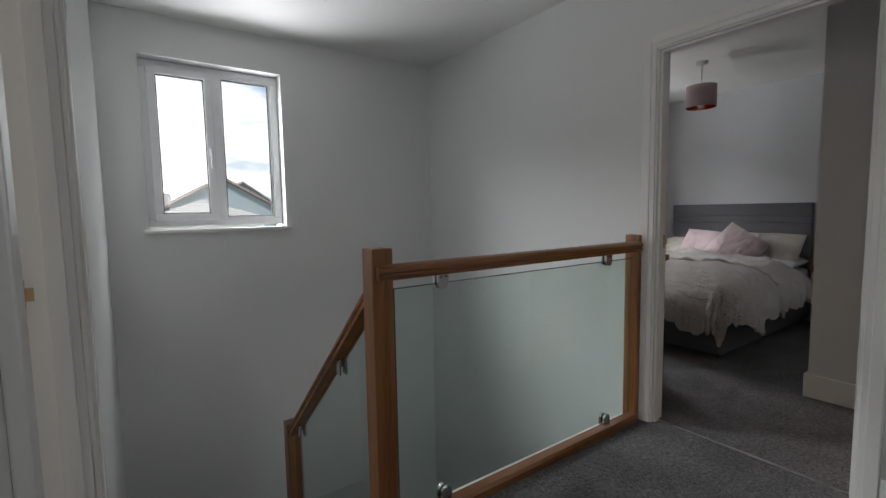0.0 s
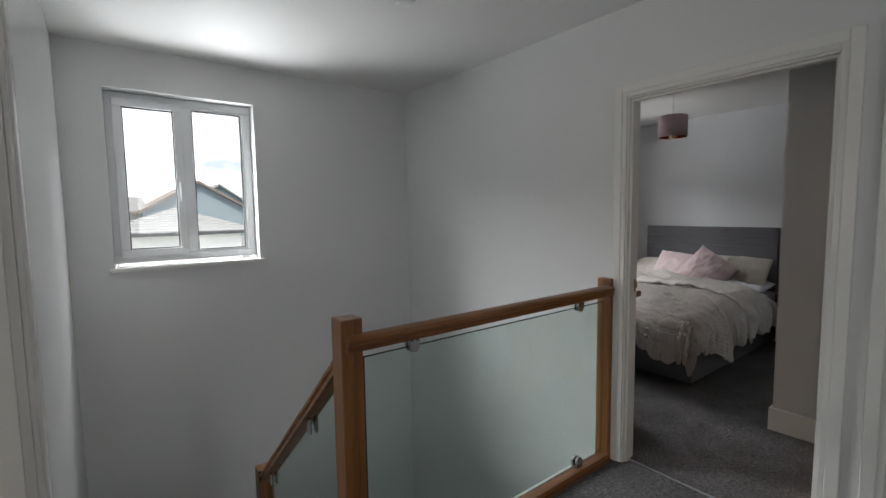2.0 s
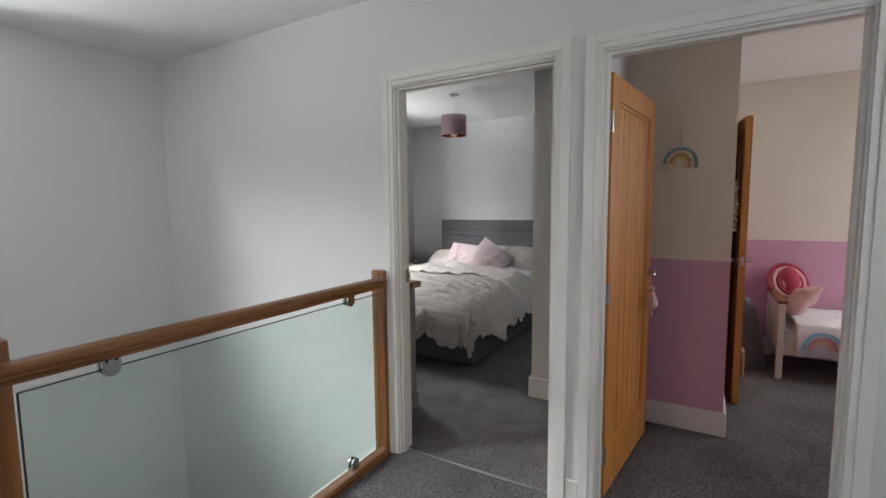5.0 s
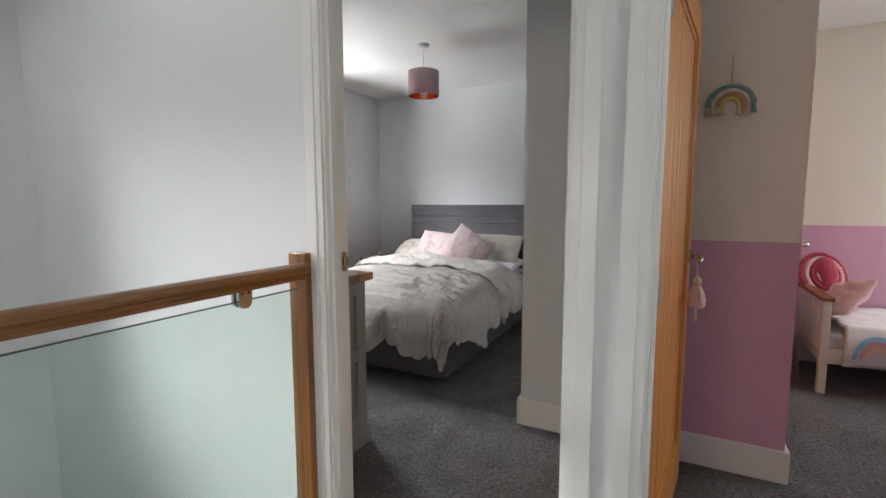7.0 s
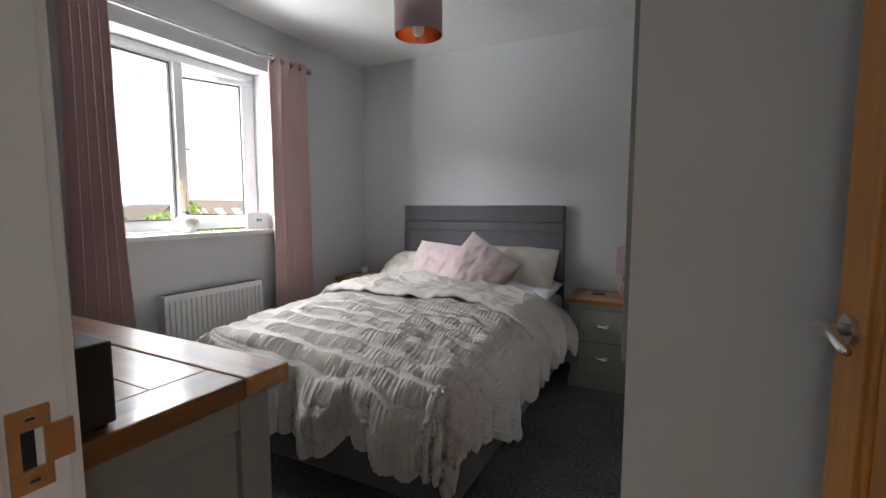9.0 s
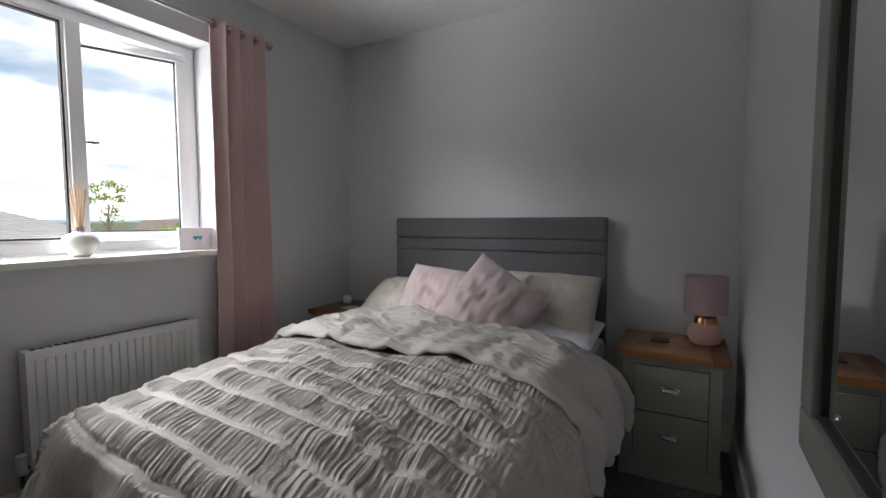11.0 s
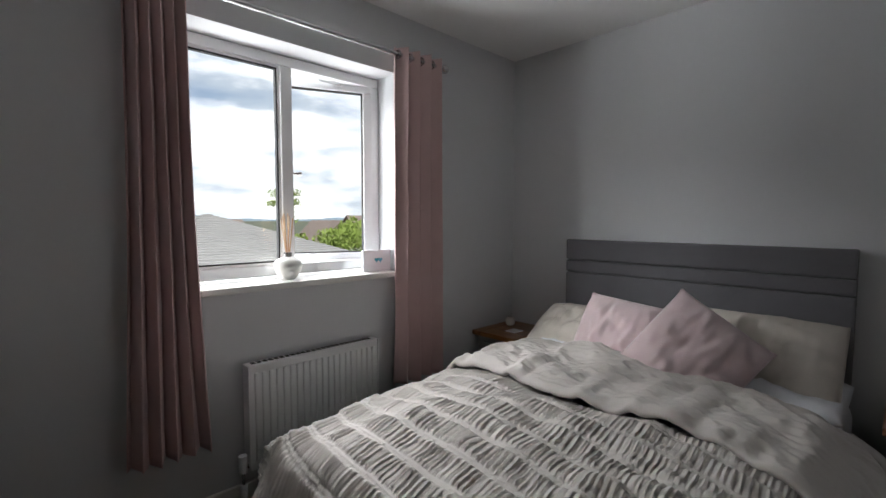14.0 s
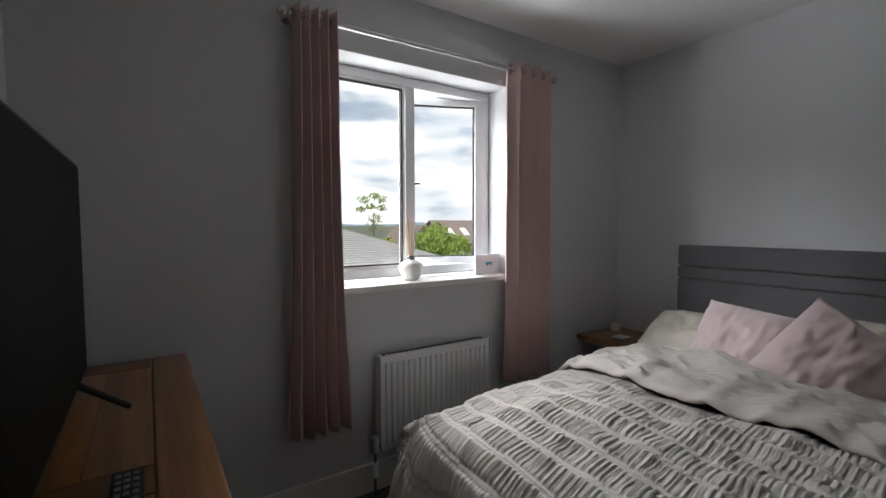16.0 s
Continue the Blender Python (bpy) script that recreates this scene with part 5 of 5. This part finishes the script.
bl = thing("blanket", (5.42, 0.10, 0), "crumpled grey and pink blankets heaped beside the toddler bed", "blanket")
part("cloth", sheet(bmesh.new(), 48, 20, heap), M_FABRIC, bl, smooth=True)
for i in range(4):
    bk = thing("book", (5.06, 0.22 - 0.028 * i, 0.0), "thin children's book standing on the carpet", "book", "books by the cupboard")
    part("cover", boxes((5.0, 5.14, 0.205 - 0.028 * i, 0.224 - 0.028 * i, 0.0, 0.22 - 0.02 * (i % 2)), bevel=0.002), (M_ROSE, M_OCHRE, M_SKYBLUE, M_PEACH)[i], bk)

# ---- outside ----
M_GROUND = material("grass_and_tarmac", (0.07, 0.085, 0.05), 0.95, noise_amount=0.4, noise_scale=0.2, fine=3)
M_SLATE = material("pale_slate", (0.25, 0.25, 0.245), 0.6, noise_amount=0.18, noise_scale=1.5, fine=8)
M_RENDER = material("white_render", (0.74, 0.73, 0.72), 0.85, noise_amount=0.05)
M_BLUEGREY = material("blue_grey_cladding", (0.25, 0.31, 0.34), 0.7, noise_amount=0.05)
M_TILE = material("brown_roof_tile", (0.20, 0.16, 0.14), 0.8, noise_amount=0.2, noise_scale=2)
M_STONE = material("buff_stone_wall", (0.42, 0.36, 0.28), 0.85, noise_amount=0.12, noise_scale=2)
M_LEAF = material("leaves", (0.22, 0.30, 0.06), 0.8, noise_amount=0.5, noise_scale=1.5, fine=6)
M_BARK = material("bark", (0.16, 0.12, 0.09), 0.9, noise_amount=0.3)
# the haze of distance is put into the hills' pale blue colour
M_HILL = material("haze_tinted_hills", (0.34, 0.44, 0.55), 1.0, noise_amount=0.2, noise_scale=0.01, fine=0.05, bump=0)
GZ = -2.9
structure("ground", boxes((-2000, 2000, 4.3, 3000, GZ - 1, GZ)), M_GROUND, "open ground of gardens and tarmac outside", "ground")


def poly(bm, pts):
    bm.faces.new([bm.verts.new(p) for p in pts])
    return bm


def slab(pts, t=0.12):
    """A sloping slab under the given corners."""
    bm = bmesh.new()
    a = [bm.verts.new(p) for p in pts]
    b = [bm.verts.new((p[0], p[1], p[2] - t)) for p in pts]
    n = len(pts)
    bm.faces.new(a), bm.faces.new(b[::-1])
    for i in range(n):
        bm.faces.new((a[i], b[i], b[(i + 1) % n], a[(i + 1) % n]))
    bmesh.ops.recalc_face_normals(bm, faces=bm.faces)
    return bm


def hip_house(name, label, x0, x1, y0, y1, eave, ridge, wall_mat, roof_mat, courses=16):
    """A house with a hipped roof whose courses of slate are real steps."""
    h = thing(name, ((x0 + x1) / 2, (y0 + y1) / 2, GZ), label, "house")
    o = 0.35
    part("wall", boxes((x0, x1, y0, y1, GZ, eave - 0.02)), wall_mat, h)
    e = [(x0 - o, y0 - o), (x1 + o, y0 - o), (x1 + o, y1 + o), (x0 - o, y1 + o)]
    half = (y1 - y0) / 2 + o
    ym = (y0 + y1) / 2
    ra, rb = (x0 - o + half, ym), (x1 + o - half, ym)
    if ra[0] > rb[0]:
        ra = rb = ((x0 + x1) / 2, ym)
    sides = [(e[0], e[1], rb, ra), (e[1], e[2], rb, rb), (e[2], e[3], ra, rb), (e[3], e[0], ra, ra)]
    for a, b, c, d in sides:
        bm = bmesh.new()
        for k in range(courses):
            u, v = k / courses, (k + 1) / courses
            pts = []
            for p, q, w, dz in ((a, d, u, 0.025), (b, c, u, 0.025), (b, c, v, 0.0), (a, d, v, 0.0)):
                pts.append((p[0] + (q[0] - p[0]) * w, p[1] + (q[1] - p[1]) * w, eave + (ridge - eave) * w + dz))
            vs = [bm.verts.new(p) for p in pts]
            lo = [bm.verts.new((p[0], p[1], p[2] - 0.04)) for p in pts[:2]]
            try:
                bm.faces.new(vs)
                bm.faces.new((lo[0], lo[1], vs[1], vs[0]))
            except ValueError:
                pass
        part("roof", bm, roof_mat, h)
    g = 0.06
    part("gutter", boxes((e[0][0] - g, e[1][0] + g, e[0][1] - g - 0.05, e[0][1] - g + 0.05, eave - 0.10, eave - 0.01), (e[1][0] - 0.0, e[1][0] + 0.1, e[0][1], e[2][1], eave - 0.10, eave - 0.01)), M_BLACK, h)
    if ra != rb:
        part("ridge", boxes((ra[0], rb[0], ym - 0.08, ym + 0.08, ridge - 0.02, ridge + 0.05)), roof_mat, h)
    return h


def gable_house(name, label, x0, x1, y0, y1, eave, ridge, wall_mat, roof_mat, along="y", lights=0):
    """A house with a plain ridge roof."""
    h = thing(name, ((x0 + x1) / 2, (y0 + y1) / 2, GZ), label, "house")
    xm, ym, o = (x0 + x1) / 2, (y0 + y1) / 2, 0.3
    bm = boxes((x0, x1, y0, y1, GZ, eave))
    if along == "y":
        for y in (y0, y1):
            poly(bm, [(x0, y, eave), (x1, y, eave), (xm, y, ridge - 0.1)])
        k = (ridge - eave) / (xm - x0)
        r = [[(x0 - o, y0 - o, eave - o * k), (xm, y0 - o, ridge), (xm, y1 + o, ridge), (x0 - o, y1 + o, eave - o * k)], [(x1 + o, y0 - o, eave - o * k), (xm, y0 - o, ridge), (xm, y1 + o, ridge), (x1 + o, y1 + o, eave - o * k)]]
    else:
        for x in (x0, x1):
            poly(bm, [(x, y0, eave), (x, y1, eave), (x, ym, ridge - 0.1)])
        k = (ridge - eave) / (ym - y0)
        r = [[(x0 - o, y0 - o, eave - o * k), (x0 - o, ym, ridge), (x1 + o, ym, ridge), (x1 + o, y0 - o, eave - o * k)], [(x0 - o, y1 + o, eave - o * k), (x0 - o, ym, ridge), (x1 + o, ym, ridge), (x1 + o, y1 + o, eave - o * k)]]
    part("wall", bm, wall_mat, h)
    for pts in r:
        part("roof", slab(pts), roof_mat, h)
    for i in range(lights):
        x = x0 + (i + 0.7) * (x1 - x0) / (lights + 0.6)
        w, a, b = 0.45, 0.35, 0.62
        pts = [(x - w, y0 - o + (ym - y0 + o) * a, eave + (ridge - eave) * (a - 0.04)), (x + w, y0 - o + (ym - y0 + o) * a, eave + (ridge - eave) * (a - 0.04)), (x + w, y0 - o + (ym - y0 + o) * b, eave + (ridge - eave) * (b - 0.02)), (x - w, y0 - o + (ym - y0 + o) * b, eave + (ridge - eave) * (b - 0.02))]
        part("roof_window", slab([(p[0], p[1], p[2] + 0.12) for p in pts], 0.2), M_UPVC, h, "pale roof window")
    return h


hip_house("garage", "low white rendered outbuilding with a hipped slate roof", 0.8, 3.6, 14.0, 17.0, 1.0, 1.62, M_RENDER, M_SLATE, 10)
gable_house("house", "blue-grey clad house with a dark roof edge", 2.0, 6.6, 25.0, 34.0, 1.72, 3.05, M_BLUEGREY, M_TILE)
wing = gable_house("house", "white rendered house wing with quoins and a slate roof", -0.2, 1.95, 26.0, 30.0, 1.72, 2.35, M_RENDER, M_SLATE, "x")
for k in range(9):
    w = 0.42 if k % 2 else 0.28
    part("quoin", boxes((-0.22, -0.22 + w, 25.955, 26.0, -1.9 + 0.4 * k, -1.62 + 0.4 * k), bevel=0.01), M_BLUEGREY, wing)
gable_house("house", "grey house with a slate roof behind", 5.2, 9.5, 36.0, 44.0, 2.1, 3.6, M_BLUEGREY, M_SLATE)
hip_house("bungalow", "large pale slate hipped roof of a neighbouring building", 5.0, 10.9, 12.9, 22.5, 0.15, 1.52, M_RENDER, M_SLATE, 26)
random.seed(4)
gable_house("house", "brown tiled house with roof windows in the distance", 33.0, 41.0, 46.0, 53.0, -0.8, 1.9, M_STONE, M_TILE, "x", 3)
gable_house("house", "buff stone house with a brown tiled gable", 26.0, 31.0, 44.0, 50.0, -1.2, 1.3, M_STONE, M_TILE, "y")
gable_house("house", "buff stone house with a brown tiled roof far off", 52.0, 62.0, 60.0, 68.0, -0.8, 2.0, M_STONE, M_TILE, "x", 2)
gable_house("house", "buff stone house with a brown tiled roof far off", 18.0, 26.0, 62.0, 70.0, -1.2, 1.4, M_STONE, M_TILE, "x", 2)


def leaves(bm, c, r, n, size):
    for _ in range(n):
        d = Vector((random.gauss(0, 1), random.gauss(0, 1), random.gauss(0, 1))).normalized() * random.random() ** 0.4
        p = Vector(c) + Vector((d.x * r[0], d.y * r[1], d.z * r[2]))
        m = Euler((random.random() * 6, random.random() * 6, random.random() * 6)).to_matrix()
        a = size * (0.6 + 0.8 * random.random())
        q = [p + m @ Vector(v) * a for v in ((-1, 0, 0), (0, -0.5, 0.1), (1, 0, 0), (0, 0.5, 0.1))]
        bm.faces.new([bm.verts.new(v) for v in q])


def tree(name, label, x, y, z0, top, blobs, n, size, trunk_r):
    t = thing(name, (x, y, z0), label, "tree" if name == "tree" else "bush")
    bm = cylinder(bmesh.new(), (x, y, z0), (x, y, z0 + (top - z0) * 0.75), trunk_r, trunk_r * 0.4, 10)
    cr = bmesh.new()
    for c, r in blobs:
        p = Vector((x + c[0], y + c[1], z0 + c[2]))
        cylinder(bm, (x, y, z0 + c[2] * 0.55), p, trunk_r * 0.45, trunk_r * 0.12, 6)
        leaves(cr, p, r, n, size)
    part("trunk", bm, M_BARK, t)
    part("crown", cr, M_LEAF, t)
    return t


tree("tree", "tall thin tree with a sparse open crown", 24.0, 47.0, GZ, 4.6, [((-1.1, 0, 6.9), (0.8, 0.8, 0.5)), ((0.9, 0, 7.1), (0.8, 0.8, 0.5)), ((-0.2, 0, 6.2), (0.7, 0.7, 0.4)), ((1.3, 0.3, 6.1), (0.7, 0.7, 0.4)), ((-1.4, 0.2, 5.9), (0.6, 0.6, 0.4)), ((0.2, 0, 7.4), (0.7, 0.7, 0.35)), ((0.4, 0, 5.0), (0.9, 0.9, 0.7)), ((0.2, 0, 4.2), (1.2, 1.0, 0.8))], 120, 0.12, 0.09)
for x, y, top, w in ((16.5, 24.0, 0.9, 1.5), (18.6, 24.5, 1.3, 1.5), (20.5, 26.0, 0.8, 1.7), (14.4, 25.0, 0.5, 1.3), (22.5, 30.0, 0.6, 2.0), (27.5, 38.0, 0.4, 2.0)):
    hgt = top - GZ
    tree("bush", "dense bright green shrub in a neighbouring garden", x, y, GZ, top, [((random.uniform(-w, w) * 0.6, random.uniform(-0.6, 0.6), hgt * random.uniform(0.45, 0.88)), (w * 0.55, w * 0.55, hgt * 0.2)) for _ in range(7)], 330, 0.13, 0.09)


def hills(u, v):
    x = -900 + 2800 * u
    return Vector((x, 1500, -20 + v * (30 + 14 * noise.noise((x * 0.0022, 0, 0)) + 8 * noise.noise((x * 0.011, 3, 0)))))


structure("backdrop", sheet(bmesh.new(), 90, 2, hills), M_HILL, "hazy blue hills on the horizon", "hills")
